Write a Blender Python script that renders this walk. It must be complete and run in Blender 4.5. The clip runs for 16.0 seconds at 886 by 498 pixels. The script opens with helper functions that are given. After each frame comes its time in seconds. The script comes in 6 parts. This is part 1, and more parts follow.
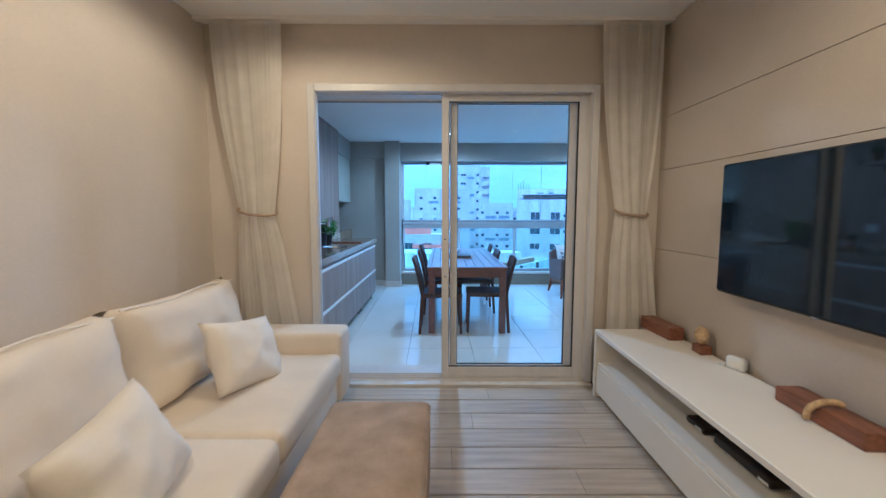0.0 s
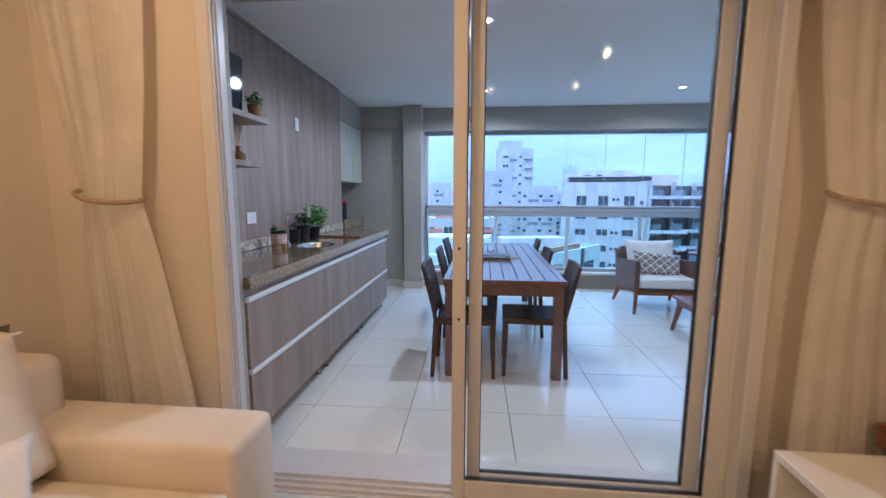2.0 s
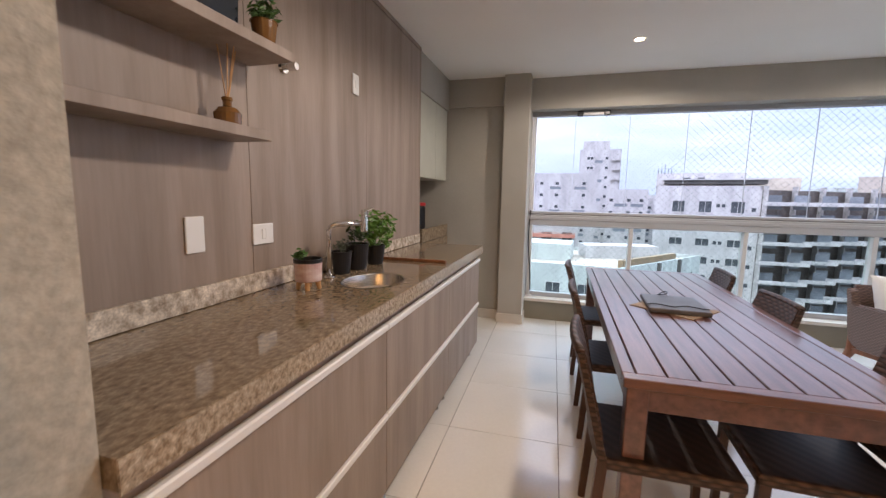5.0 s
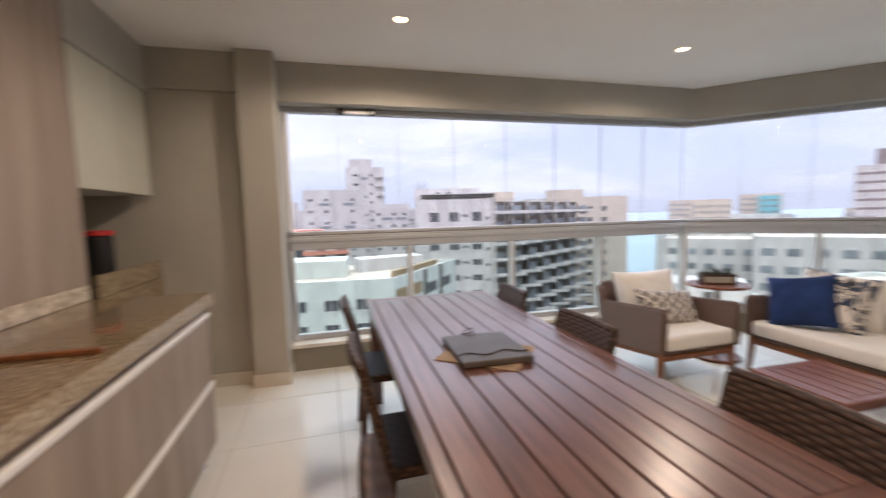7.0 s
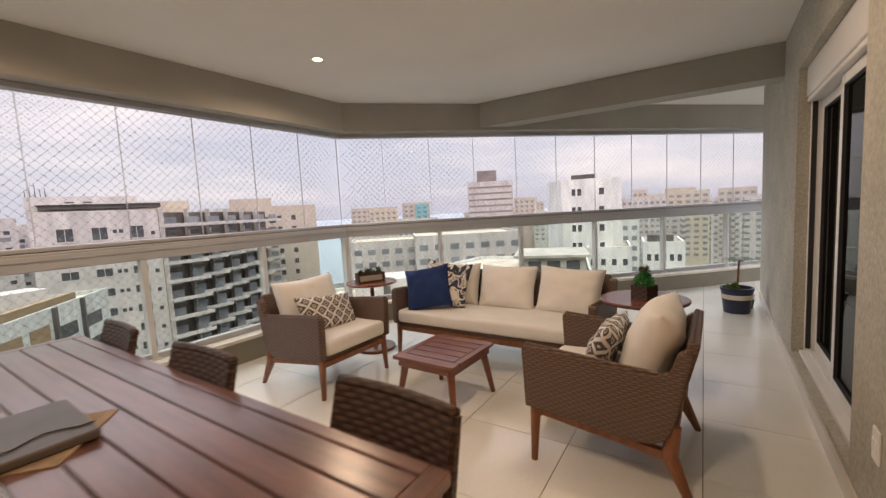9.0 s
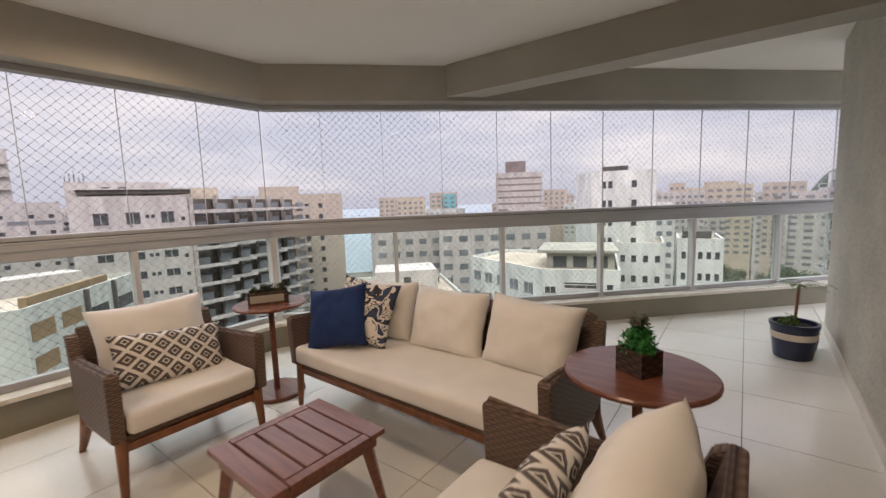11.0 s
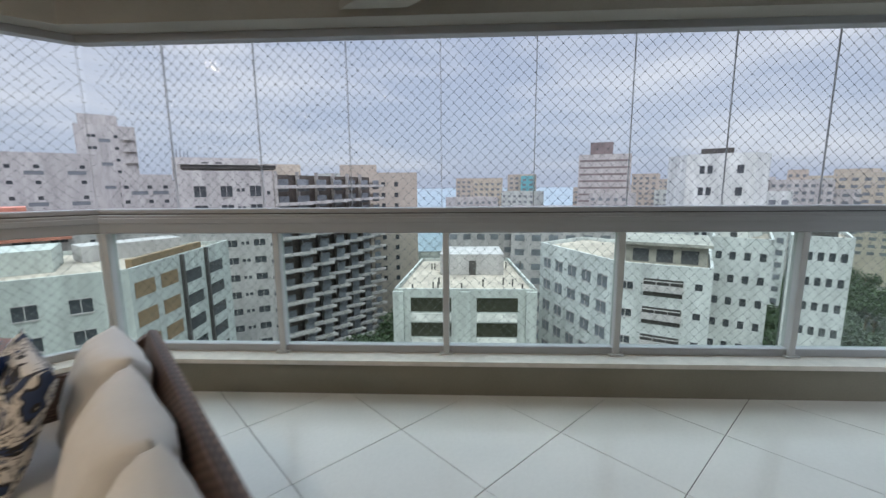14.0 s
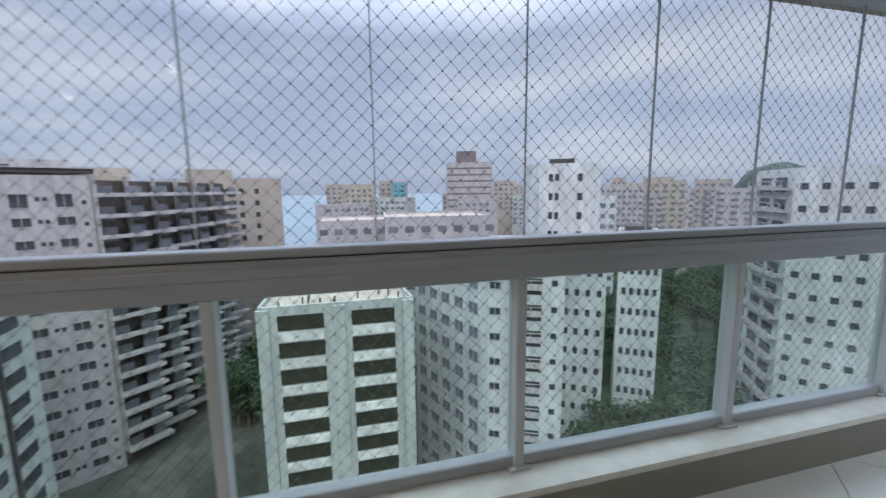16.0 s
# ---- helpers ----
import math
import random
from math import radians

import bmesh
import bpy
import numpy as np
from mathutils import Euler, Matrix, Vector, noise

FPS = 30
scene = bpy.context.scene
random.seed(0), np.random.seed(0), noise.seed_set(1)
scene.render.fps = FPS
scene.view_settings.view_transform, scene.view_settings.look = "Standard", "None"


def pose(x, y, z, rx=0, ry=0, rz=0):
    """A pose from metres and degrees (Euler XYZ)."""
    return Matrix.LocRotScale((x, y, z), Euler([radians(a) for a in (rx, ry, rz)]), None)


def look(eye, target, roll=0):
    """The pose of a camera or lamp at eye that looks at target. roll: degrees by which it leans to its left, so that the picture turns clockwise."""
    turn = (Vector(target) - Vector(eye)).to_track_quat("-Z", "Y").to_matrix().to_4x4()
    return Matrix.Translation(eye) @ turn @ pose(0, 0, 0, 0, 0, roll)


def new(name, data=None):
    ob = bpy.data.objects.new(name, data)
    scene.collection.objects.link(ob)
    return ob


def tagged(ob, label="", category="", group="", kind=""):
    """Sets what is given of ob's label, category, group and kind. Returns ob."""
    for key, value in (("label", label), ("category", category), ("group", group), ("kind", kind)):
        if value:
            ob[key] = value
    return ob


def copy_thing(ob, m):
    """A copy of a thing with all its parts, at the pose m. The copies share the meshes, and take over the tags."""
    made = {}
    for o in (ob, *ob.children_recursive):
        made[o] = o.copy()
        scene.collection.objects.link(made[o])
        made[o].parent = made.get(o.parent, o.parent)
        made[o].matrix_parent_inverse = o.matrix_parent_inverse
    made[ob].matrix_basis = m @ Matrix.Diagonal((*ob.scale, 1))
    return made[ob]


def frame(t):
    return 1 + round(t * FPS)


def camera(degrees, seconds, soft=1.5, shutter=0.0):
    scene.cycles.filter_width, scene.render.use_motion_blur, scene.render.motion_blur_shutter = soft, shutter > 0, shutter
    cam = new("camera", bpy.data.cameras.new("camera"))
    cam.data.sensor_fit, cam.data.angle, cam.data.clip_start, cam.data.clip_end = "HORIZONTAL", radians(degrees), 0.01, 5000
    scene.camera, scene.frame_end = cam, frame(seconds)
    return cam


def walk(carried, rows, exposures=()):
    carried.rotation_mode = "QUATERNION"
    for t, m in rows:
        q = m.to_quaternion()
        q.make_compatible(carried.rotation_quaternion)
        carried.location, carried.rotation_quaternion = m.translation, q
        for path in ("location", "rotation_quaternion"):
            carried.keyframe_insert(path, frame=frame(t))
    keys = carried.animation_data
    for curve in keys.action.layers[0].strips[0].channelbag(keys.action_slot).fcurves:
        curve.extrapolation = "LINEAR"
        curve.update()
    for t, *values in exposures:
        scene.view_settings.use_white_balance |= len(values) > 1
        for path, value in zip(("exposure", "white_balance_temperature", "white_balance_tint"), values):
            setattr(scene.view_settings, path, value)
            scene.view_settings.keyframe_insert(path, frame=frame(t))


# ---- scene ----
cam = camera(94.7, 16.0, 1.4, 0.5)
PATH = [
    (0, (1.104, 1.088, 1.322), (1.11, 3.08, 1.144), 0.1),
    (0.5, (1.126, 1.405, 1.345), (1.147, 3.398, 1.177), -0.1),
    (1, (1.187, 1.802, 1.321), (1.145, 3.792, 1.12), 0.1),
    (1.5, (1.216, 2.182, 1.328), (1.091, 4.165, 1.098), 0.5),
    (2, (1.221, 2.586, 1.328), (1.029, 4.56, 1.069), 0.2),
    (2.5, (1.2, 2.94, 1.309), (0.911, 4.899, 1.03), 0.5),
    (3, (1.175, 3.269, 1.335), (0.761, 5.206, 1.06), 1.2),
    (3.5, (1.075, 3.575, 1.331), (0.509, 5.475, 1.071), 1.4),
    (6, (0.611, 4.43, 1.325), (0.126, 6.356, 1.094), -0.4),
    (6.5, (0.665, 4.762, 1.351), (0.51, 6.748, 1.174), -1.3),
    (7, (0.747, 4.941, 1.324), (1.26, 6.865, 1.148), -1.4),
    (7.5, (0.828, 4.977, 1.316), (1.959, 6.61, 1.093), -1.6),
    (8, (0.806, 4.984, 1.287), (2.268, 6.32, 1.008), -2.2),
    (8.5, (0.863, 4.983, 1.273), (2.455, 6.166, 1.011), -2.8),
    (9, (1.131, 4.978, 1.296), (2.785, 6.087, 1.107), -3.0),
    (11.5, (2.814, 5.054, 1.314), (4.301, 6.366, 1.05), -1.27),
    (12, (3.133, 5.07, 1.322), (4.44, 6.558, 1.042), -0.98),
    (12.5, (3.477, 5.034, 1.335), (4.641, 6.634, 1.045), -1.06),
    (13, (3.784, 5.056, 1.323), (4.945, 6.656, 1.021), -0.73),
    (13.5, (4.141, 5.126, 1.338), (5.376, 6.668, 1.026), -0.5),
    (14, (4.456, 5.201, 1.331), (5.763, 6.682, 1.019), -0.47),
    (14.5, (4.76, 5.318, 1.355), (6.147, 6.726, 1.048), -0.55),
    (15, (5.016, 5.518, 1.353), (6.487, 6.838, 1.051), -0.76),
    (15.5, (5.231, 5.676, 1.354), (6.807, 6.871, 1.059), -0.68),
    (16, (5.462, 5.805, 1.374), (7.159, 6.824, 1.086), -0.64),
]
walk(cam, [(row[0], look(*row[1:])) for row in PATH],
     [(0.0, 1.0, 3330, -5), (1.0, 1.05, 3430, -5), (1.8, 0.95, 3900, 3), (2.6, 0.98, 4900, 10), (3.6, 0.98, 5500, 14), (6.0, 1.14, 6100, 14), (7.0, 0.92, 6550, 15),
      (8.0, 0.62, 7450, 18), (9.2, 0.62, 7800, 18), (11.5, 0.43, 7400, 17), (13.0, 0.22, 6750, 13), (14.0, 0.2, 6430, 7), (15.0, 0.12, 6300, 7), (16.0, 0.02, 6150, 8)])

# ---- world, sun, exposure ----
world = bpy.data.worlds.new("sky")
scene.world = world
world.use_nodes = True
wn, wl = world.node_tree.nodes, world.node_tree.links
wn.clear()
w_out, w_bg, w_sky = wn.new("ShaderNodeOutputWorld"), wn.new("ShaderNodeBackground"), wn.new("ShaderNodeTexSky")
w_sky.sky_type, w_sky.sun_disc, w_sky.sun_elevation, w_sky.sun_rotation = "NISHITA", False, radians(46), radians(232)
w_sky.air_density, w_sky.dust_density, w_sky.ozone_density = 1.0, 2.5, 2.0
w_co, w_map, w_noise, w_ramp, w_mix = (wn.new(k) for k in (
    "ShaderNodeTexCoord", "ShaderNodeMapping", "ShaderNodeTexNoise", "ShaderNodeValToRGB", "ShaderNodeMix"))
w_map.inputs["Scale"].default_value = (1.4, 1.4, 6.5)
w_noise.inputs["Scale"].default_value, w_noise.inputs["Detail"].default_value = 1.5, 7.0
w_noise.inputs["Roughness"].default_value = 0.55
w_ramp.color_ramp.elements[0].position, w_ramp.color_ramp.elements[0].color = 0.36, (4.3, 4.85, 6.3, 1)
w_ramp.color_ramp.elements[1].position, w_ramp.color_ramp.elements[1].color = 0.68, (7.2, 7.35, 8.1, 1)
w_mix.data_type = "RGBA"
w_mix.inputs["Factor"].default_value = 0.86
wl.new(w_co.outputs["Generated"], w_map.inputs["Vector"])
wl.new(w_map.outputs["Vector"], w_noise.inputs["Vector"])
w_low = wn.new("ShaderNodeMapRange")
w_low.inputs["From Min"].default_value, w_low.inputs["From Max"].default_value = 0.0, 0.22
w_low.inputs["To Min"].default_value, w_low.inputs["To Max"].default_value = -0.13, 0.0     # clouds thin out over the sea
w_sum = wn.new("ShaderNodeMath")
wl.new(w_noise.outputs["Fac"], w_sum.inputs[0])
wl.new(w_low.outputs["Result"], w_sum.inputs[1])
wl.new(w_sum.outputs[0], w_ramp.inputs["Fac"])
wl.new(w_sky.outputs["Color"], w_mix.inputs["A"])
wl.new(w_ramp.outputs["Color"], w_mix.inputs["B"])
w_sep, w_up, w_gain = wn.new("ShaderNodeSeparateXYZ"), wn.new("ShaderNodeMapRange"), wn.new("ShaderNodeVectorMath")
w_up.inputs["From Min"].default_value, w_up.inputs["From Max"].default_value = 0.32, 0.78     # an overcast sky is brightest overhead
w_up.inputs["To Min"].default_value, w_up.inputs["To Max"].default_value = 1.0, 5.2
w_gain.operation = "MULTIPLY"
wl.new(w_co.outputs["Generated"], w_sep.inputs[0])
wl.new(w_sep.outputs["Z"], w_up.inputs["Value"])
wl.new(w_sep.outputs["Z"], w_low.inputs["Value"])
wl.new(w_mix.outputs["Result"], w_gain.inputs[0])
wl.new(w_up.outputs["Result"], w_gain.inputs[1])
wl.new(w_gain.outputs["Vector"], w_bg.inputs["Color"])
w_bg.inputs["Strength"].default_value = 0.10
wl.new(w_bg.outputs["Background"], w_out.inputs["Surface"])

sun = new("sun", bpy.data.lights.new("sun", "SUN"))
sun.data.energy, sun.data.angle, sun.data.color = 0.5, radians(22), (1.0, 0.96, 0.9)
sun.matrix_world = look((-63, -49, 83), (0, 0, 0))


def spot_lamp(x, y, z, watts, colour, size=2.3, lens=0.026):
    """The light of one recessed ceiling spot."""
    lamp = new("spot_light", bpy.data.lights.new("spot_light", "SPOT"))
    lamp.data.energy, lamp.data.color, lamp.data.spot_size, lamp.data.spot_blend = watts, colour, size, 0.35
    lamp.data.shadow_soft_size = lens
    lamp.matrix_world = look((x, y, z), (x, y + 0.001, 0))


WARM, SOFT = (1.0, 0.48, 0.15), (1.0, 0.81, 0.62)
for sx, sy in ((2.33, 1.85), (2.28, 0.72), (0.3, 1.85), (0.3, 3.2), (1.3, 0.6)):
    spot_lamp(sx, sy, 2.62, 20, WARM, 3.0)
for sx, sy, watts in ((1.22, 7.62, 27), (3.45, 7.65, 14), (1.23, 5.66, 34), (3.45, 5.66, 20)):
    spot_lamp(sx, sy, 2.49, watts, SOFT, 3.0, 0.06)

# ---- materials ----
def material(name, colour, rough=0.6, metal=0.0, spec=0.5, vary=0.12, scale=6.0, detail=0.0, dscale=120.0, bump=0.0,
             bscale=150.0, stretch=(1, 1, 1), second=None, piece=0.0, coord="Object", coat=0.0):
    """Colour that varies at two scales, with fine relief. second: the other colour of the grain. piece: change from piece to piece."""
    m = bpy.data.materials.new(name)
    m.use_nodes = True
    n, l = m.node_tree.nodes, m.node_tree.links
    b = n["Principled BSDF"]
    b.inputs["Roughness"].default_value, b.inputs["Metallic"].default_value = rough, metal
    b.inputs["Specular IOR Level"].default_value = spec
    b.inputs["Coat Weight"].default_value = coat
    co, mp = n.new("ShaderNodeTexCoord"), n.new("ShaderNodeMapping")
    mp.inputs["Scale"].default_value = stretch
    l.new(co.outputs[coord], mp.inputs["Vector"])
    big = n.new("ShaderNodeTexNoise")
    big.inputs["Scale"].default_value, big.inputs["Detail"].default_value = scale, 5
    l.new(mp.outputs["Vector"], big.inputs["Vector"])
    ramp = n.new("ShaderNodeValToRGB")
    a = [c * (1 - vary) for c in colour]
    z = [min(1, c * (1 + vary)) for c in colour] if second is None else second
    ramp.color_ramp.elements[0].position, ramp.color_ramp.elements[0].color = 0.32, (*a, 1)
    ramp.color_ramp.elements[1].position, ramp.color_ramp.elements[1].color = 0.68, (*z, 1)
    l.new(big.outputs["Fac"], ramp.inputs["Fac"])
    out = ramp.outputs["Color"]
    fine = n.new("ShaderNodeTexNoise")
    fine.inputs["Scale"].default_value, fine.inputs["Detail"].default_value = dscale, 3
    l.new(mp.outputs["Vector"], fine.inputs["Vector"])
    if detail or piece:
        hsv = n.new("ShaderNodeHueSaturation")
        l.new(out, hsv.inputs["Color"])
        v = n.new("ShaderNodeMapRange")
        v.inputs["From Min"].default_value, v.inputs["From Max"].default_value = 0.3, 0.7
        v.inputs["To Min"].default_value, v.inputs["To Max"].default_value = 1 - detail, 1 + detail
        l.new(fine.outputs["Fac"], v.inputs["Value"])
        value = v.outputs["Result"]
        if piece:
            info, rnd, mul = n.new("ShaderNodeObjectInfo"), n.new("ShaderNodeMapRange"), n.new("ShaderNodeMath")
            rnd.inputs["To Min"].default_value, rnd.inputs["To Max"].default_value = 1 - piece, 1 + piece
            l.new(info.outputs["Random"], rnd.inputs["Value"])
            mul.operation = "MULTIPLY"
            l.new(value, mul.inputs[0])
            l.new(rnd.outputs["Result"], mul.inputs[1])
            value = mul.outputs["Value"]
        l.new(value, hsv.inputs["Value"])
        out = hsv.outputs["Color"]
    l.new(out, b.inputs["Base Color"])
    if bump:
        bt, bp = n.new("ShaderNodeTexNoise"), n.new("ShaderNodeBump")
        bt.inputs["Scale"].default_value, bt.inputs["Detail"].default_value = bscale, 4
        bp.inputs["Strength"].default_value, bp.inputs["Distance"].default_value = bump, 0.004
        l.new(mp.outputs["Vector"], bt.inputs["Vector"])
        l.new(bt.outputs["Fac"], bp.inputs["Height"])
        l.new(bp.outputs["Normal"], b.inputs["Normal"])
    return m


def weave(name, dark, light, pitch, cross):
    """Woven strands: an over-and-under relief in two directions, with the shade of its hollows put into the colour."""
    m = material(name, dark, 0.55, vary=0.2, scale=14)
    n, l = m.node_tree.nodes, m.node_tree.links
    b = n["Principled BSDF"]
    co, sep = n.new("ShaderNodeTexCoord"), n.new("ShaderNodeSeparateXYZ")
    l.new(co.outputs["Object"], sep.inputs[0])

    def op(kind, a, c=None):
        node = n.new("ShaderNodeMath")
        node.operation = kind
        for i, v in enumerate((a, c)):
            if v is None:
                continue
            if isinstance(v, (int, float)):
                node.inputs[i].default_value = v
            else:
                l.new(v, node.inputs[i])
        return node.outputs[0]
    k = math.pi / pitch
    across = op("ADD", sep.outputs["X"], sep.outputs["Y"])
    row = op("DIVIDE", sep.outputs["Z"], pitch * 0.55)
    odd = op("MULTIPLY", op("FLOOR", row), math.pi)
    v = op("SINE", op("MULTIPLY", op("FRACT", row), math.pi))
    u = op("ADD", op("MULTIPLY", op("SINE", op("ADD", op("MULTIPLY", across, k), odd)), cross), 0.92 - cross)
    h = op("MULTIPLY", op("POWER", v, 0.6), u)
    # relief height sets the colour, so shade between strands is painted in
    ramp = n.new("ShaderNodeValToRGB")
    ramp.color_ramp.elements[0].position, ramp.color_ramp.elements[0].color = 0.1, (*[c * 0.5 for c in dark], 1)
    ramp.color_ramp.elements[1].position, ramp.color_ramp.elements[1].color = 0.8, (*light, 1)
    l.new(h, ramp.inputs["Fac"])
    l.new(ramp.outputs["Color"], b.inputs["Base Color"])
    bp = n.new("ShaderNodeBump")
    bp.inputs["Strength"].default_value, bp.inputs["Distance"].default_value = 0.7, 0.004
    l.new(h, bp.inputs["Height"])
    l.new(bp.outputs["Normal"], b.inputs["Normal"])
    return m


def pattern(name, kind, ground, lines, other, pitch):
    """Printed cushion cloth: a lattice of diamonds, or large blots of leaves and flowers."""
    m = material(name, ground, 0.85, vary=0.05, bump=0.15, bscale=600)
    n, l = m.node_tree.nodes, m.node_tree.links
    b = n["Principled BSDF"]
    co, mp = n.new("ShaderNodeTexCoord"), n.new("ShaderNodeMapping")
    l.new(co.outputs["Object"], mp.inputs["Vector"])
    ramp = n.new("ShaderNodeValToRGB")
    ramp.color_ramp.interpolation = "CONSTANT"
    e = ramp.color_ramp.elements
    if kind == "diamonds":
        sep = n.new("ShaderNodeSeparateXYZ")
        l.new(mp.outputs["Vector"], sep.inputs[0])

        def op(kind_, a, c=None):
            node = n.new("ShaderNodeMath")
            node.operation = kind_
            for i, v in enumerate((a, c)):
                if v is None:
                    continue
                if isinstance(v, (int, float)):
                    node.inputs[i].default_value = v
                else:
                    l.new(v, node.inputs[i])
            return node.outputs[0]
        fx = op("ABSOLUTE", op("SUBTRACT", op("FRACT", op("DIVIDE", sep.outputs["X"], pitch)), 0.5))
        fz = op("ABSOLUTE", op("SUBTRACT", op("FRACT", op("DIVIDE", sep.outputs["Z"], pitch * 0.9)), 0.5))
        d = op("ABSOLUTE", op("SUBTRACT", op("ADD", fx, fz), 0.5))
        e[0].color = (*lines, 1)
        e[1].position, e[1].color = 0.115, (*other, 1)
        for pos, c in ((0.31, lines), (0.375, ground)):
            el = e.new(pos)
            el.color = (*c, 1)
        l.new(d, ramp.inputs["Fac"])
    else:
        vo = n.new("ShaderNodeTexNoise")
        vo.inputs["Scale"].default_value, vo.inputs["Detail"].default_value = 1 / pitch, 3.0
        vo.inputs["Distortion"].default_value = 1.2
        l.new(mp.outputs["Vector"], vo.inputs["Vector"])
        e[0].color = (*other, 1)
        e[1].position, e[1].color = 0.42, (*lines, 1)
        for pos, c in ((0.47, ground), (0.55, lines), (0.575, ground), (0.62, other)):
            el = e.new(pos)
            el.color = (*c, 1)
        l.new(vo.outputs["Fac"], ramp.inputs["Fac"])
    l.new(ramp.outputs["Color"], b.inputs["Base Color"])
    return m


def glass(name, tint, gloss=1.0):
    """A clear pane: light goes straight through, tinted; Fresnel drives the mirror gloss alone."""
    m = bpy.data.materials.new(name)
    m.use_nodes = True
    n, l = m.node_tree.nodes, m.node_tree.links
    n.clear()
    out, mix, tr, gl, fr, mul = (n.new(k) for k in ("ShaderNodeOutputMaterial", "ShaderNodeMixShader", "ShaderNodeBsdfTransparent",
                                                    "ShaderNodeBsdfGlossy", "ShaderNodeFresnel", "ShaderNodeMath"))
    tr.inputs["Color"].default_value = (*tint, 1)
    gl.inputs["Roughness"].default_value = 0.015
    fr.inputs["IOR"].default_value = 1.45
    mul.operation, mul.inputs[1].default_value = "MULTIPLY", gloss
    l.new(fr.outputs[0], mul.inputs[0])
    l.new(mul.outputs[0], mix.inputs[0])
    l.new(tr.outputs[0], mix.inputs[1])
    l.new(gl.outputs[0], mix.inputs[2])
    l.new(mix.outputs[0], out.inputs["Surface"])
    return m


def glow(name, colour, strength):
    m = bpy.data.materials.new(name)
    m.use_nodes = True
    b = m.node_tree.nodes["Principled BSDF"]
    b.inputs["Emission Color"].default_value, b.inputs["Emission Strength"].default_value = (*colour, 1), strength
    return m


M_WALL = material("greige wall paint", (0.64, 0.58, 0.495), 0.8, vary=0.05, scale=1.5, detail=0.03, bump=0.12, bscale=220)
M_WALLP = material("panelled wall paint", (0.56, 0.5, 0.415), 0.75, vary=0.05, scale=1.2, detail=0.03, bump=0.1, bscale=200)
M_EXT = material("textured grey render", (0.44, 0.425, 0.365), 0.9, vary=0.10, scale=2.5, detail=0.16, dscale=55, bump=0.9, bscale=42)
M_EXTL = material("smooth grey-green paint", (0.4, 0.385, 0.34), 0.85, vary=0.06, scale=2, detail=0.04, bump=0.15, bscale=160)
# grey-green paint darkened: the shade under the sill is in its colour
M_KERB = material("olive-grey paint with sill shade", (0.25, 0.235, 0.19), 0.85, vary=0.08, scale=2, detail=0.05, bump=0.15, bscale=160)
M_CEIL = material("white ceiling paint", (0.84, 0.82, 0.78), 0.9, vary=0.03, scale=1.0, bump=0.05)
M_PLANK = material("light striped wood", (0.40, 0.345, 0.27), 0.45, vary=0.12, scale=2.0, stretch=(1, 14, 1), second=(0.52, 0.46, 0.37), detail=0.07, dscale=30, piece=0.08, bump=0.08)
M_GAP = material("dark joint", (0.06, 0.05, 0.04), 0.9)
M_TILE = material("cream porcelain tile", (0.785, 0.785, 0.735), 0.16, vary=0.04, scale=1.6, detail=0.02, dscale=50, piece=0.02, spec=0.5)
M_GROUT = material("grey grout", (0.22, 0.20, 0.17), 0.9)
M_ALU = material("white powder-coated aluminium", (0.78, 0.78, 0.77), 0.38, vary=0.03, scale=3, spec=0.5)
M_ALUG = material("grey aluminium rail", (0.395, 0.41, 0.43), 0.42, metal=0.0, vary=0.05, scale=2, stretch=(1, 1, 8), spec=0.5)
M_DOOR = material("greyish white door aluminium", (0.64, 0.625, 0.62), 0.4, vary=0.04, scale=3, spec=0.5, stretch=(4, 4, 0.5), detail=0.03, dscale=60)
M_POST = material("light grey aluminium", (0.56, 0.575, 0.58), 0.4, vary=0.04, scale=3, spec=0.5)
M_RUBBER = material("black rubber gasket", (0.02, 0.02, 0.022), 0.6)
M_GLASS = glass("clear glass", (0.985, 0.99, 0.992), 0.2)
M_GLASSUP = glass("clear balcony glass", (0.99, 0.99, 0.992), 0.06)
M_GLASSLOW = glass("greenish guard glass", (0.895, 0.945, 0.905), 0.12)
# near-black tint stands in for the unlit room behind the panes
M_GLASSDK = glass("bedroom glass with room darkness", (0.04, 0.035, 0.035), 0.6)
M_SILL = material("pale granite sill", (0.68, 0.645, 0.58), 0.18, vary=0.07, scale=14, detail=0.045, dscale=150)
M_LINEN = material("cream upholstery cloth", (0.76, 0.68, 0.55), 0.9, vary=0.05, scale=4, detail=0.04, dscale=300, bump=0.25, bscale=500)
M_PILLOW = material("pale cream pillow cloth", (0.80, 0.74, 0.64), 0.9, vary=0.04, scale=5, detail=0.04, dscale=300, bump=0.2, bscale=450)
M_CREAM = material("off-white outdoor cushion cloth", (0.78, 0.77, 0.742), 0.9, vary=0.04, scale=5, detail=0.04, dscale=350, bump=0.25, bscale=450)
M_SUEDE = material("brown suede", (0.33, 0.26, 0.19), 0.95, vary=0.1, scale=7, second=(0.43, 0.335, 0.245), detail=0.06, bump=0.2, bscale=250)
M_CURTAIN = material("cream curtain cloth", (0.92, 0.88, 0.80), 0.9, vary=0.04, scale=8, detail=0.03, dscale=250, bump=0.15, bscale=400)
M_WHITE = material("white lacquer", (0.86, 0.83, 0.77), 0.3, vary=0.02, scale=2)
M_PLASTIC = material("white plastic", (0.80, 0.80, 0.79), 0.35, vary=0.02)
M_BLACK = material("black plastic", (0.012, 0.012, 0.014), 0.35, vary=0.2)
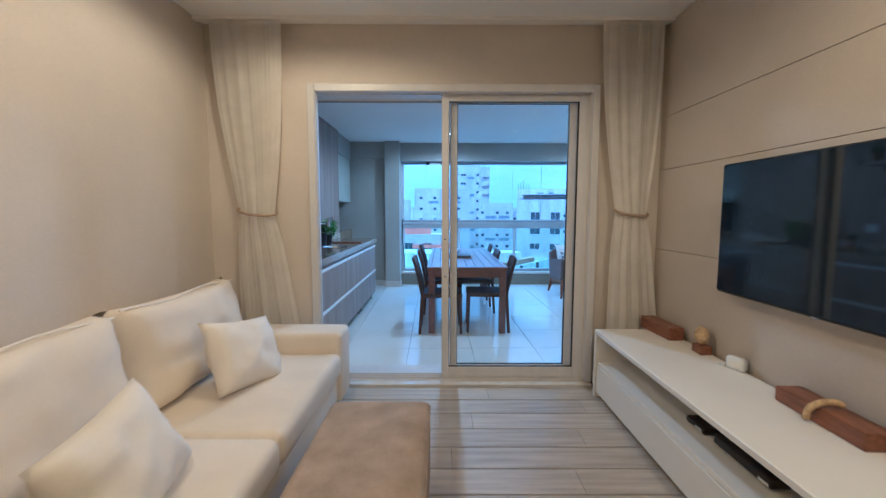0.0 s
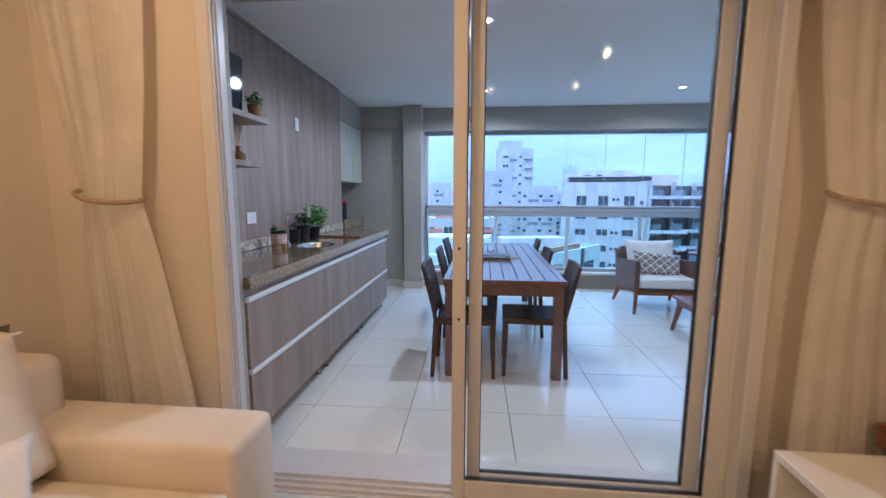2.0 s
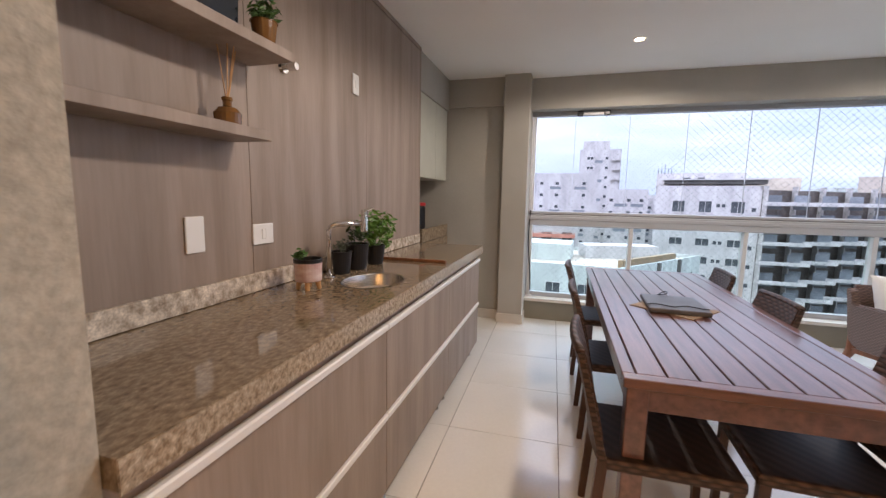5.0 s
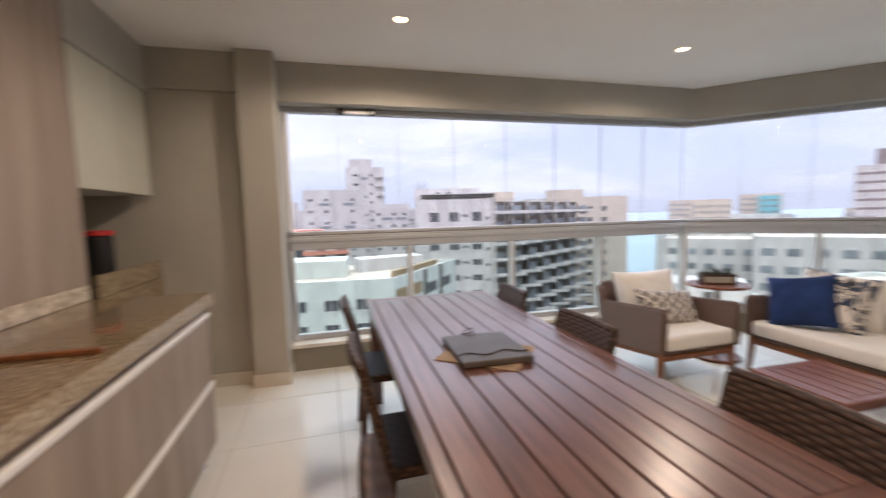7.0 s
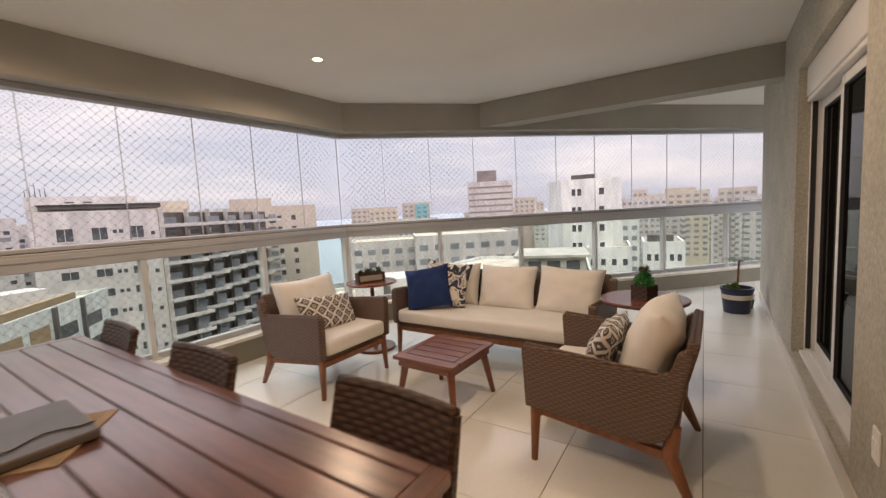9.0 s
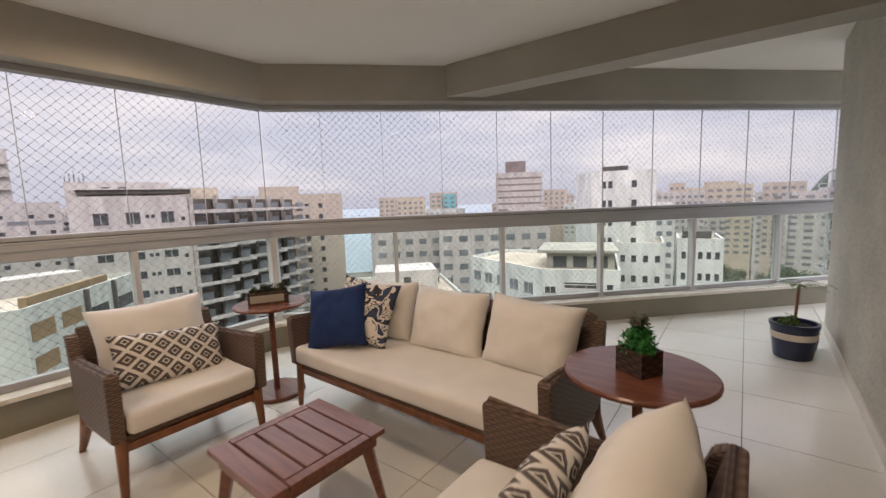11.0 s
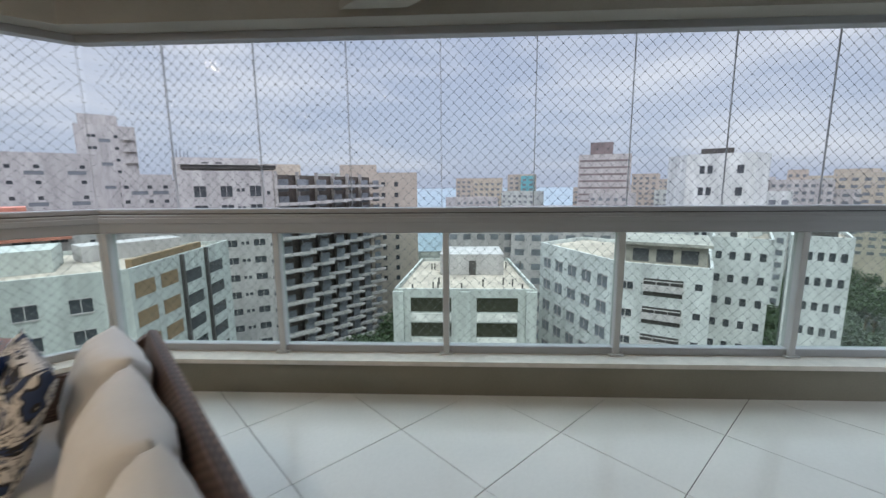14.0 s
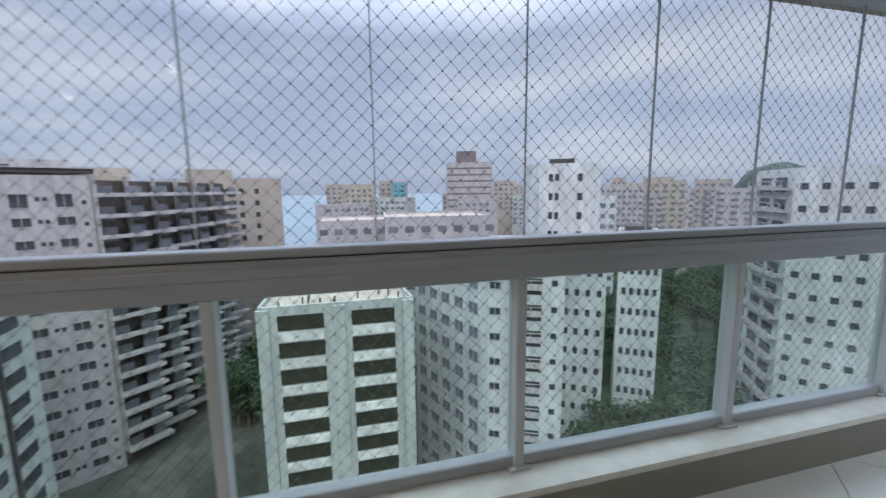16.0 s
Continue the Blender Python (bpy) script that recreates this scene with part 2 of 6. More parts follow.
M_SCREEN = material("glossy black screen", (0.008, 0.014, 0.024), 0.05, vary=0.1, spec=1.0)
M_WOODBOX = material("red-brown hardwood", (0.2, 0.08, 0.032), 0.35, vary=0.3, scale=6, stretch=(8, 1, 8), detail=0.12, dscale=40)
M_TIE = material("beige braid", (0.36, 0.27, 0.18), 0.8, vary=0.25, scale=90, bump=0.4, bscale=200)
M_STRAW = material("straw fibre", (0.52, 0.38, 0.18), 0.9, vary=0.25, scale=60)
M_PANEL = material("greyed oak laminate", (0.29, 0.225, 0.178), 0.48, vary=0.16, scale=2.0, stretch=(5, 5, 0.45), second=(0.355, 0.285, 0.235), detail=0.05, dscale=18, bump=0.08, bscale=60)
M_GRANITE = material("polished brown granite", (0.215, 0.152, 0.092), 0.06, vary=0.4, scale=42, second=(0.33, 0.255, 0.165), detail=0.2, dscale=190, stretch=(1.6, 1, 1), spec=0.6)
M_GRANITEL = material("speckled cream granite", (0.40, 0.315, 0.225), 0.2, vary=0.3, scale=28, second=(0.76, 0.69, 0.58), detail=0.25, dscale=140)
M_GRANITEE = material("speckled brown granite edge", (0.30, 0.22, 0.14), 0.2, vary=0.3, scale=70, second=(0.52, 0.44, 0.33), detail=0.25, dscale=200)
M_STEEL = material("brushed steel", (0.55, 0.54, 0.52), 0.25, metal=1.0, vary=0.08, scale=20)
M_CHROME = material("chrome", (0.75, 0.75, 0.75), 0.08, metal=1.0, vary=0.02)
M_TABLE = material("oiled red-brown hardwood", (0.11, 0.046, 0.037), 0.3, vary=0.3, scale=4, stretch=(10, 0.8, 10), second=(0.165, 0.074, 0.06), detail=0.14, dscale=40, piece=0.12, bump=0.06, bscale=70, spec=0.9, coat=0.7)
M_TABLE.node_tree.nodes["Principled BSDF"].inputs["Coat Roughness"].default_value = 0.24
M_TABLEEND = material("oiled red-brown cross grain", (0.11, 0.046, 0.037), 0.3, vary=0.3, scale=4, stretch=(0.8, 10, 10), second=(0.175, 0.076, 0.05), detail=0.14, dscale=40, piece=0.1, bump=0.06, bscale=70, spec=0.9, coat=0.6)
M_TABLEEND.node_tree.nodes["Principled BSDF"].inputs["Coat Roughness"].default_value = 0.24
M_LEG = material("warm brown hardwood", (0.205, 0.08, 0.036), 0.4, vary=0.25, scale=6, stretch=(6, 6, 1), detail=0.1, dscale=50)
M_CHAIRLEG = material("dark brown hardwood", (0.06, 0.028, 0.018), 0.4, vary=0.25, scale=6, stretch=(6, 6, 1), detail=0.1, dscale=50)
M_TEAK = material("red hardwood slats", (0.185, 0.07, 0.047), 0.26, vary=0.22, scale=5, stretch=(10, 0.9, 10), detail=0.1, dscale=50, piece=0.08)
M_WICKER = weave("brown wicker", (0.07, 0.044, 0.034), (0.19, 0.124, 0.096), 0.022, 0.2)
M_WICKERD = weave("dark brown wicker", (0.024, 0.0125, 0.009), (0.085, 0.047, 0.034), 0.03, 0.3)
M_NAVY = material("navy velvet", (0.01, 0.034, 0.13), 0.95, vary=0.2, scale=9, detail=0.08, bump=0.2, bscale=300)
M_DIAMOND = pattern("taupe lattice cloth", "diamonds", (0.10, 0.086, 0.082), (0.74, 0.725, 0.70), (0.105, 0.092, 0.088), 0.104)
M_FLORAL = pattern("blue floral cloth", "flowers", (0.74, 0.72, 0.69), (0.03, 0.03, 0.035), (0.035, 0.06, 0.13), 0.09)
M_LEAF = material("green leaves", (0.045, 0.11, 0.02), 0.5, vary=0.35, scale=30, second=(0.12, 0.24, 0.05))
M_LEAFB = material("bright green moss", (0.012, 0.2, 0.035), 0.45, vary=0.5, scale=45, second=(0.05, 0.36, 0.09))
M_LEAFD = material("dark foliage", (0.02, 0.045, 0.015), 0.7, vary=0.4, scale=12, second=(0.05, 0.085, 0.03))
M_ROSETTE = material("grey-green succulent", (0.10, 0.125, 0.085), 0.6, vary=0.3, scale=40, second=(0.19, 0.21, 0.15))
M_SOIL = material("potting soil", (0.03, 0.022, 0.015), 0.95, vary=0.3, scale=40, bump=0.5)
M_NAVYPOT = material("navy glazed pot", (0.012, 0.022, 0.06), 0.3, vary=0.15)
M_POTBAND = material("cream rope band", (0.62, 0.55, 0.46), 0.8, vary=0.1, bump=0.3)
M_PINK = material("marbled pink glaze", (0.58, 0.35, 0.32), 0.3, vary=0.1, scale=16, second=(0.76, 0.66, 0.63), stretch=(1, 1, 2.5))
M_BASIL = material("bright basil leaves", (0.075, 0.2, 0.025), 0.45, vary=0.35, scale=30, second=(0.2, 0.38, 0.07))
M_BAMBOO = material("light pine", (0.55, 0.33, 0.15), 0.5, vary=0.1)
M_AMBER = material("amber glass bottle", (0.20, 0.10, 0.03), 0.1, vary=0.2)
M_FOLDER = material("charcoal felt folder", (0.075, 0.075, 0.082), 0.42, vary=0.2, scale=8)
M_PAPER = material("tan printed card", (0.26, 0.19, 0.13), 0.7, vary=0.3, scale=14)
M_RED = material("red lid", (0.5, 0.03, 0.03), 0.4)
M_PETAL = material("pink petals", (0.5, 0.10, 0.22), 0.7, vary=0.2)
M_NET = material("grey net cord", (0.12, 0.125, 0.135), 0.8, vary=0.1)
M_SKIRT = material("cream skirting tile", (0.62, 0.585, 0.52), 0.3, vary=0.05)
M_CAB = material("grey-green cabinet", (0.46, 0.465, 0.4), 0.5, vary=0.04)
M_LAMP = glow("lamp lens", (1.0, 0.70, 0.42), 9)


# ---- mesh helpers ----
def box(bm, x0, y0, z0, x1, y1, z1, bevel=0.0, seg=1, m=None):
    made = bmesh.ops.create_cube(bm, size=1.0)["verts"]
    bmesh.ops.transform(bm, verts=made, matrix=Matrix.Translation(((x0 + x1) / 2, (y0 + y1) / 2, (z0 + z1) / 2)) @ Matrix.Diagonal((abs(x1 - x0), abs(y1 - y0), abs(z1 - z0), 1)))
    if bevel:
        edges = list({e for v in made for e in v.link_edges})
        made = bmesh.ops.bevel(bm, geom=edges, offset=bevel, segments=seg, affect="EDGES", profile=0.5)["verts"]
        made = list({v for v in made})
    if m is not None:
        bmesh.ops.transform(bm, verts=made, matrix=m)
    return bm


def rod(bm, p, q, r0, r1=None, seg=10, square=False):
    """A tapered bar from p to q."""
    r1 = r0 if r1 is None else r1
    p, q = Vector(p), Vector(q)
    d = q - p
    turn = d.to_track_quat("Z", "Y").to_matrix().to_4x4()
    spin = pose(0, 0, 0, 0, 0, 45) if square else Matrix()
    bmesh.ops.create_cone(bm, cap_ends=True, segments=4 if square else seg, radius1=r0, radius2=r1, depth=d.length,
                          matrix=Matrix.Translation((p + q) / 2) @ turn @ spin)
    return bm


def tube(bm, points, r, seg=8):
    """A round bar swept along the points, as one skin."""
    pts = [Vector(p) for p in points]
    rings = []
    for i, p in enumerate(pts):
        d = (pts[min(i + 1, len(pts) - 1)] - pts[max(i - 1, 0)]).normalized()
        side = d.cross(Vector((0.31, 0.2, 0.93)))
        side = (side if side.length > 0.05 else d.cross(Vector((1, 0, 0)))).normalized()
        up = side.cross(d)
        rings.append([bm.verts.new(p + (side * math.cos(2 * math.pi * k / seg) + up * math.sin(2 * math.pi * k / seg)) * r) for k in range(seg)])
    for lo, hi in zip(rings, rings[1:]):
        for k in range(seg):
            bm.faces.new((lo[k], lo[(k + 1) % seg], hi[(k + 1) % seg], hi[k]))
    bm.faces.new(rings[0][::-1])
    bm.faces.new(rings[-1])
    return bm


def lathe(bm, profile, seg=24, at=(0, 0, 0)):
    """A turned body from (radius, height) pairs."""
    rings = [[bm.verts.new((at[0] + r * math.cos(2 * math.pi * i / seg), at[1] + r * math.sin(2 * math.pi * i / seg), at[2] + z)) for i in range(seg)] for r, z in profile]
    for lo, hi in zip(rings, rings[1:]):
        for i in range(seg):
            bm.faces.new((lo[i], lo[(i + 1) % seg], hi[(i + 1) % seg], hi[i]))
    bm.faces.new(rings[0][::-1])
    bm.faces.new(rings[-1])
    return bm


def cushion(bm, w, h, t, m=None, n=14, edge=2.6, wrinkle=0.006, seed=0):
    """A stuffed cushion in the xz plane, w wide, h high, t thick, with drawn-out corners and soft creases."""
    vs = {}
    for side in (-1, 1):
        for i in range(n + 1):
            for j in range(n + 1):
                rim = i in (0, n) or j in (0, n)
                if rim and side == 1:
                    vs[1, i, j] = vs[-1, i, j]
                    continue
                u, v = 2 * i / n - 1, 2 * j / n - 1
                pull = 1 - 0.085 * (1 - v * v) * abs(u) ** 2
                pull_v = 1 - 0.085 * (1 - u * u) * abs(v) ** 2
                fat = ((1 - abs(u) ** edge) * (1 - abs(v) ** edge)) ** 0.5
                k = noise.noise(Vector((u * 2.2 + seed * 3.1, v * 2.2 + side, seed * 1.7))) * wrinkle * 1.5 + noise.noise(Vector((u * 6 + seed, v * 3, side))) * wrinkle
                vs[side, i, j] = bm.verts.new((u * w / 2 * pull, side * (fat * t / 2) + k * (0 if rim else 1), v * h / 2 * pull_v))
        for i in range(n):
            for j in range(n):
                q = [vs[side, i, j], vs[side, i + 1, j], vs[side, i + 1, j + 1], vs[side, i, j + 1]]
                bm.faces.new(q if side < 0 else q[::-1])
    if m is not None:
        bmesh.ops.transform(bm, verts=list(set(vs.values())), matrix=m)
    return bm


def part(name, bm, mat, parent=None, label="", smooth=False):
    """Links a bmesh as ONE mesh object, under a thing or a part."""
    if smooth:
        for f in bm.faces:
            f.smooth = True
    me = bpy.data.meshes.new(name)
    bm.to_mesh(me)
    bm.free()
    me.materials.append(mat)
    ob = new(name, me)
    if parent is not None:
        ob.parent = parent
    return tagged(ob, label)


def piece(name, me, parent, m):
    """A repeat on shared mesh data."""
    ob = new(name, me)
    ob.parent = parent
    ob.matrix_basis = m
    return ob


def thing(name, m, label, category, group="", kind=""):
    ob = new(name)
    ob.matrix_basis = m
    return tagged(ob, label, category, group, kind)


def solid(name, mat, *boxes, label="", category="", kind="structure", bevel=0.0):
    bm = bmesh.new()
    for b in boxes:
        box(bm, *b, bevel=bevel)
    return tagged(part(name, bm, mat), label, category, kind=kind)


def B():
    return bmesh.new()

# ---- plan ----
XL, XR, YW, YE, ZC, ZB = -0.63, 2.73, 4.18, 4.50, 2.68, 2.555     # living room walls, door wall, outer face, ceilings
JX0, JX1, YL = 0.06, 2.33, 4.43                                   # outer reveal
DX0, DX1, DZ = 0.126, 2.255, 2.248                                # door frame
RY = 8.69                                                         # straight railing y
ZH0, ZH1, ZG = 1.028, 1.19, 2.242                                 # handrail, top of glass
TURN = radians(44.05)                                             # oblique railing's turn from the straight one
DIAG = Vector((math.cos(TURN), -math.sin(TURN), 0))
INWARD = Vector((-math.sin(TURN), -math.cos(TURN), 0))
CORNER = Vector((4.555, RY, 0))
RAIL2 = 7.4                                                       # its length


def oblique(*outline):
    """An outline drawn for a 45 degree turn at the corner, brought to the railing's true turn."""
    return [(x, y + (1 - math.tan(TURN)) * max(0, x - CORNER.x)) for x, y in outline]


def prism(bm, outline, z0, z1):
    lo = [bm.verts.new((x, y, z0)) for x, y in outline]
    hi = [bm.verts.new((x, y, z1)) for x, y in outline]
    bm.faces.new(lo[::-1])
    bm.faces.new(hi)
    for i in range(len(lo)):
        j = (i + 1) % len(lo)
        bm.faces.new((lo[i], lo[j], hi[j], hi[i]))
    return bm


# ---- living room shell ----
floor_living = solid("floor", M_GAP, (XL - 0.2, -2.2, -0.3, XR + 0.2, 4.18, -0.012), label="dark joints under pale striped wood planks", category="floor")
solid("wall_west", M_WALL, (XL - 0.2, -2.2, -0.012, XL, 4.18, ZC), label="smooth greige painted wall behind the sofa", category="wall")
solid("wall_south", M_WALL, (XL - 0.2, -2.4, -0.3, XR + 0.3, -2.2, ZC), label="plain greige painted wall", category="wall")
wall_tv = solid("wall_east", M_WALLP, (XR + 0.014, -2.2, -0.012, XR + 0.24, 4.18, ZC), label="greige wall clad with wide grooved panels", category="wall")
for z0, z1 in ((0.0, 1.0535), (1.0565, 1.6335), (1.6365, 2.0135), (2.0165, ZC - 0.002)):
    bm = B()
    box(bm, XR, -2.2, z0, XR + 0.016, 4.178, z1, bevel=0.002)
    part("panel", bm, M_WALLP, wall_tv)
solid("wall_north", M_WALL, (XL - 0.2, YW, -0.3, JX0 - 0.02, YL - 0.012, ZC), (JX0 - 0.02, YW, -0.3, DX0 + 0.045, YW + 0.03, ZC), (DX1 - 0.06, YW, -0.3, JX1 + 0.02, YW + 0.03, ZC), (JX1 + 0.02, YW, -0.3, XR + 0.24, YE - 0.012, ZC),
      (DX0 + 0.045, YW, DZ - 0.05, DX1 - 0.06, YW + 0.1, ZC), (JX0 - 0.02, YW + 0.1, DZ - 0.028, JX1 + 0.02, YE - 0.012, ZC), label="greige wall round the balcony door", category="wall")
solid("ceiling", M_CEIL, (XL - 0.2, -2.4, ZC, XR + 0.24, YE - 0.012, ZC + 0.2), label="flat white living room ceiling", category="ceiling")
solid("baseboard", M_WHITE, (XL, -2.2, 0, XL + 0.014, 4.18, 0.09), (XL + 0.014, 4.166, 0, DX0, 4.18, 0.09), (DX1, 4.166, 0, XR, 4.18, 0.09),
      label="low white skirting board", category="baseboard")
solid("threshold", M_SILL, (DX0, 4.095, -0.01, DX1, 4.17, 0.018), label="pale stone threshold under the sliding door", category="threshold", bevel=0.004)

# ---- balcony shell ----
bm = B()
prism(bm, ((-1.3, YL), (7.0, YL), (7.0, 6.33), (4.48, 8.77), (-1.3, 8.77)), -0.3, -0.008)
tagged(part("balcony_floor", bm, M_GROUT), "grout bed under cream tiles", "floor", kind="structure")
bm = B()
prism(bm, ((7.0, 3.0), (10.36, 3.0), (7.0, 6.33)), -0.3, -0.008)
tagged(part("balcony_floor", bm, M_GROUT), "grout bed under cream tiles", "floor", kind="structure")
BX0, BX1, BZ0, BZ1 = 3.40, 5.0, 0.12, 2.15                         # bedroom door opening
solid("wall_outer", M_EXT, (-1.3, YL - 0.012, -0.3, JX0, YL, ZB), (JX1, YE - 0.012, -0.3, XR + 0.24, YE, ZB), (JX0, YE - 0.012, DZ - 0.04, JX1, YE, ZB),
      (XR + 0.24, 4.25, -0.3, BX0, YE, ZB), (BX1, 4.25, -0.3, 7.55, YE, ZB), (BX0, 4.25, -0.3, BX1, YE, BZ0), (BX0, 4.25, BZ1, BX1, YE, ZB),
      (7.35, 2.0, -0.3, 7.55, 4.25, ZB), label="grey-green textured outer wall along the balcony", category="wall")
solid("jamb", M_EXT, (JX0 - 0.02, YW + 0.031, -0.01, JX0 + 0.004, YL + 0.001, DZ - 0.03), (JX1 - 0.004, YW + 0.031, -0.01, JX1 + 0.02, YE + 0.001, DZ - 0.03),
      label="grey-green textured door reveal", category="trim")
solid("baseboard", M_SKIRT, (DX1 - 0.03, YE, 0, 7.55, YE + 0.012, 0.085), label="cream tile skirting", category="baseboard")
solid("bedroom_wall", M_WALL, (XR + 0.24, 1.0, -0.3, 7.35, 1.1, ZB), (XR + 0.24, 1.1, -0.3, 7.35, 4.25, 0.0), (XR + 0.24, 1.1, 2.5, 7.35, 4.25, ZB), label="plain painted bedroom shell", category="wall")
solid("wall_west_balcony", M_EXTL, (-1.3, YL, -0.3, -0.51, 7.40, ZB), (-1.3, 7.40, -0.3, -1.1, 8.42, ZB), label="dark grey-green painted side wall", category="wall")
solid("wall_end", M_EXTL, (-1.3, 8.42, -0.3, 0.10, 8.72, ZB), (-1.1, 8.385, 2.27, 0.10, 8.42, ZB), label="dark grey-green painted end wall", category="wall")
solid("column", M_EXTL, (0.10, 8.30, -0.3, 0.36, 8.80, ZB), label="grey-green painted square column", category="column", bevel=0.006)
solid("baseboard", M_SKIRT, (0.09, 8.285, 0, 0.372, 8.30, 0.10), (0.36, 8.30, 0, 0.372, 8.5, 0.10), (-0.48, 8.405, 0, 0.09, 8.42, 0.10), label="cream tile skirting", category="baseboard")
solid("soffit", M_EXTL, (-1.1, 7.40, 2.235, -0.50, 8.385, ZB), label="grey-green boxed beam over the grill niche", category="beam")
bm = B()
prism(bm, ((-1.3, YE - 0.012), (7.0, YE - 0.012), (7.0, 2.9), (10.55, 2.95), (4.50, 8.80), (-1.3, 8.80)), ZB, ZB + 0.25)
tagged(part("ceiling", bm, M_CEIL), "flat white balcony ceiling", "ceiling", kind="structure")
bm = B()
prism(bm, oblique((0.36, 8.50), (4.47, 8.50), (10.3, 2.67), (10.55, 2.92), (4.62, 8.85), (0.36, 8.85)), ZG, ZB - 0.002)
tagged(part("beam", bm, M_EXTL), "deep grey-green edge beam above the glazing", "beam", kind="structure")
bm = B()
prism(bm, ((5.72, YE), (5.98, YE), (5.88, 7.09), (5.62, 7.35)), 2.27, ZB - 0.002)
tagged(part("beam", bm, M_EXTL), "grey-green ceiling beam across the balcony", "beam", kind="structure")
bm = B()
prism(bm, oblique((0.36, 8.55), (4.495, 8.55), (10.3, 2.745), (10.44, 2.90), (4.595, 8.745), (0.36, 8.745)), -0.3, 0.205)
tagged(part("kerb", bm, M_KERB), "low grey-green kerb wall under the railing", "kerb", kind="structure")
bm = B()
prism(bm, oblique((0.36, 8.525), (4.485, 8.525), (10.29, 2.72), (10.46, 2.90), (4.60, 8.76), (0.36, 8.76)), 0.205, 0.235)
tagged(part("sill", bm, M_SILL), "polished pale granite sill under the railing", "sill", kind="structure")


def along(s, off=0.0, z=0.0):
    """A point of the oblique railing, s metres from the corner, off metres inwards."""
    p = CORNER + DIAG * s + INWARD * off
    return Matrix.Translation((p.x, p.y, z)) @ pose(0, 0, 0, 0, 0, -math.degrees(TURN))


def railing(m, length, posts, joints, label):
    """Posts, handrail with its grooves, guard glass below, frameless panes above. Local x runs along it, y outwards."""
    t = thing("railing", m, label, "railing")
    bm = B()
    box(bm, 0, -0.055, ZH0 + 0.005, length, 0.05, ZH1 - 0.035, bevel=0.006)
    box(bm, 0, -0.065, ZH0 + 0.07, length, -0.05, ZH0 + 0.105, bevel=0.003)
    part("handrail", bm, M_ALUG, t)
    bm = B()
    box(bm, 0, -0.045, ZH1 - 0.031, length, 0.045, ZH1, bevel=0.005)
    part("top_track", bm, M_ALUG, t, "grey track with a dark seam")
    bm = B()
    box(bm, 0, -0.04, ZH1 - 0.036, length, 0.04, ZH1 - 0.03)
    part("seam", bm, M_RUBBER, t)
    bm = B()
    box(bm, 0, -0.03, 0.235, length, 0.03, 0.285, bevel=0.004)
    part("bottom_track", bm, M_ALUG, t)
    bm = B()
    box(bm, 0, -0.04, ZG - 0.045, length, 0.04, ZG, bevel=0.004)
    part("upper_track", bm, M_ALUG, t)
    for s in posts:
        bm = B()
        box(bm, s - 0.02, -0.05, 0.235, s + 0.02, 0.03, ZH0 + 0.006, bevel=0.004)
        box(bm, s - 0.045, -0.06, 0.235, s + 0.045, 0.035, 0.247)
        part("post", bm, M_POST, t)
    ends = [0] + [s for s in posts if 0.06 < s < length - 0.06] + [length]
    for a, b in zip(ends, ends[1:]):
        bm = B()
        box(bm, a + 0.02, -0.005, 0.284, b - 0.02, 0.005, ZH0 + 0.01)
        part("guard_pane", bm, M_GLASSLOW, t, "greenish glass pane").visible_shadow = False
    for a, b in zip(joints, joints[1:]):
        bm = B()
        box(bm, a + 0.003, 0.008, ZH1 + 0.002, b - 0.003, 0.016, ZG - 0.04)
        part("pane", bm, M_GLASSUP, t, "frameless glass pane").visible_shadow = False
        bm = B()
        box(bm, b - 0.0016, 0.006, ZH1 + 0.002, b + 0.0016, 0.018, ZG - 0.04)
        part("edge_seal", bm, M_ALUG, t, "thin grey seal between panes")
    return t


r1 = Matrix.Translation((0.36, RY, 0))
L1 = CORNER.x - 0.36
railing(r1, L1, [0.03, 1.06, 2.09, 3.10, L1 - 0.02], [0.0, 0.45] + [0.45 + 0.5325 * k for k in range(1, 8)], "white aluminium railing with guard glass and frameless panes")
railing(along(0), RAIL2, [0.03] + [0.08 + 1.088 * k for k in range(1, 7)], [0.0] + [0.572 * k - 0.057 for k in range(1, 14)], "oblique white aluminium railing with guard glass and frameless panes")


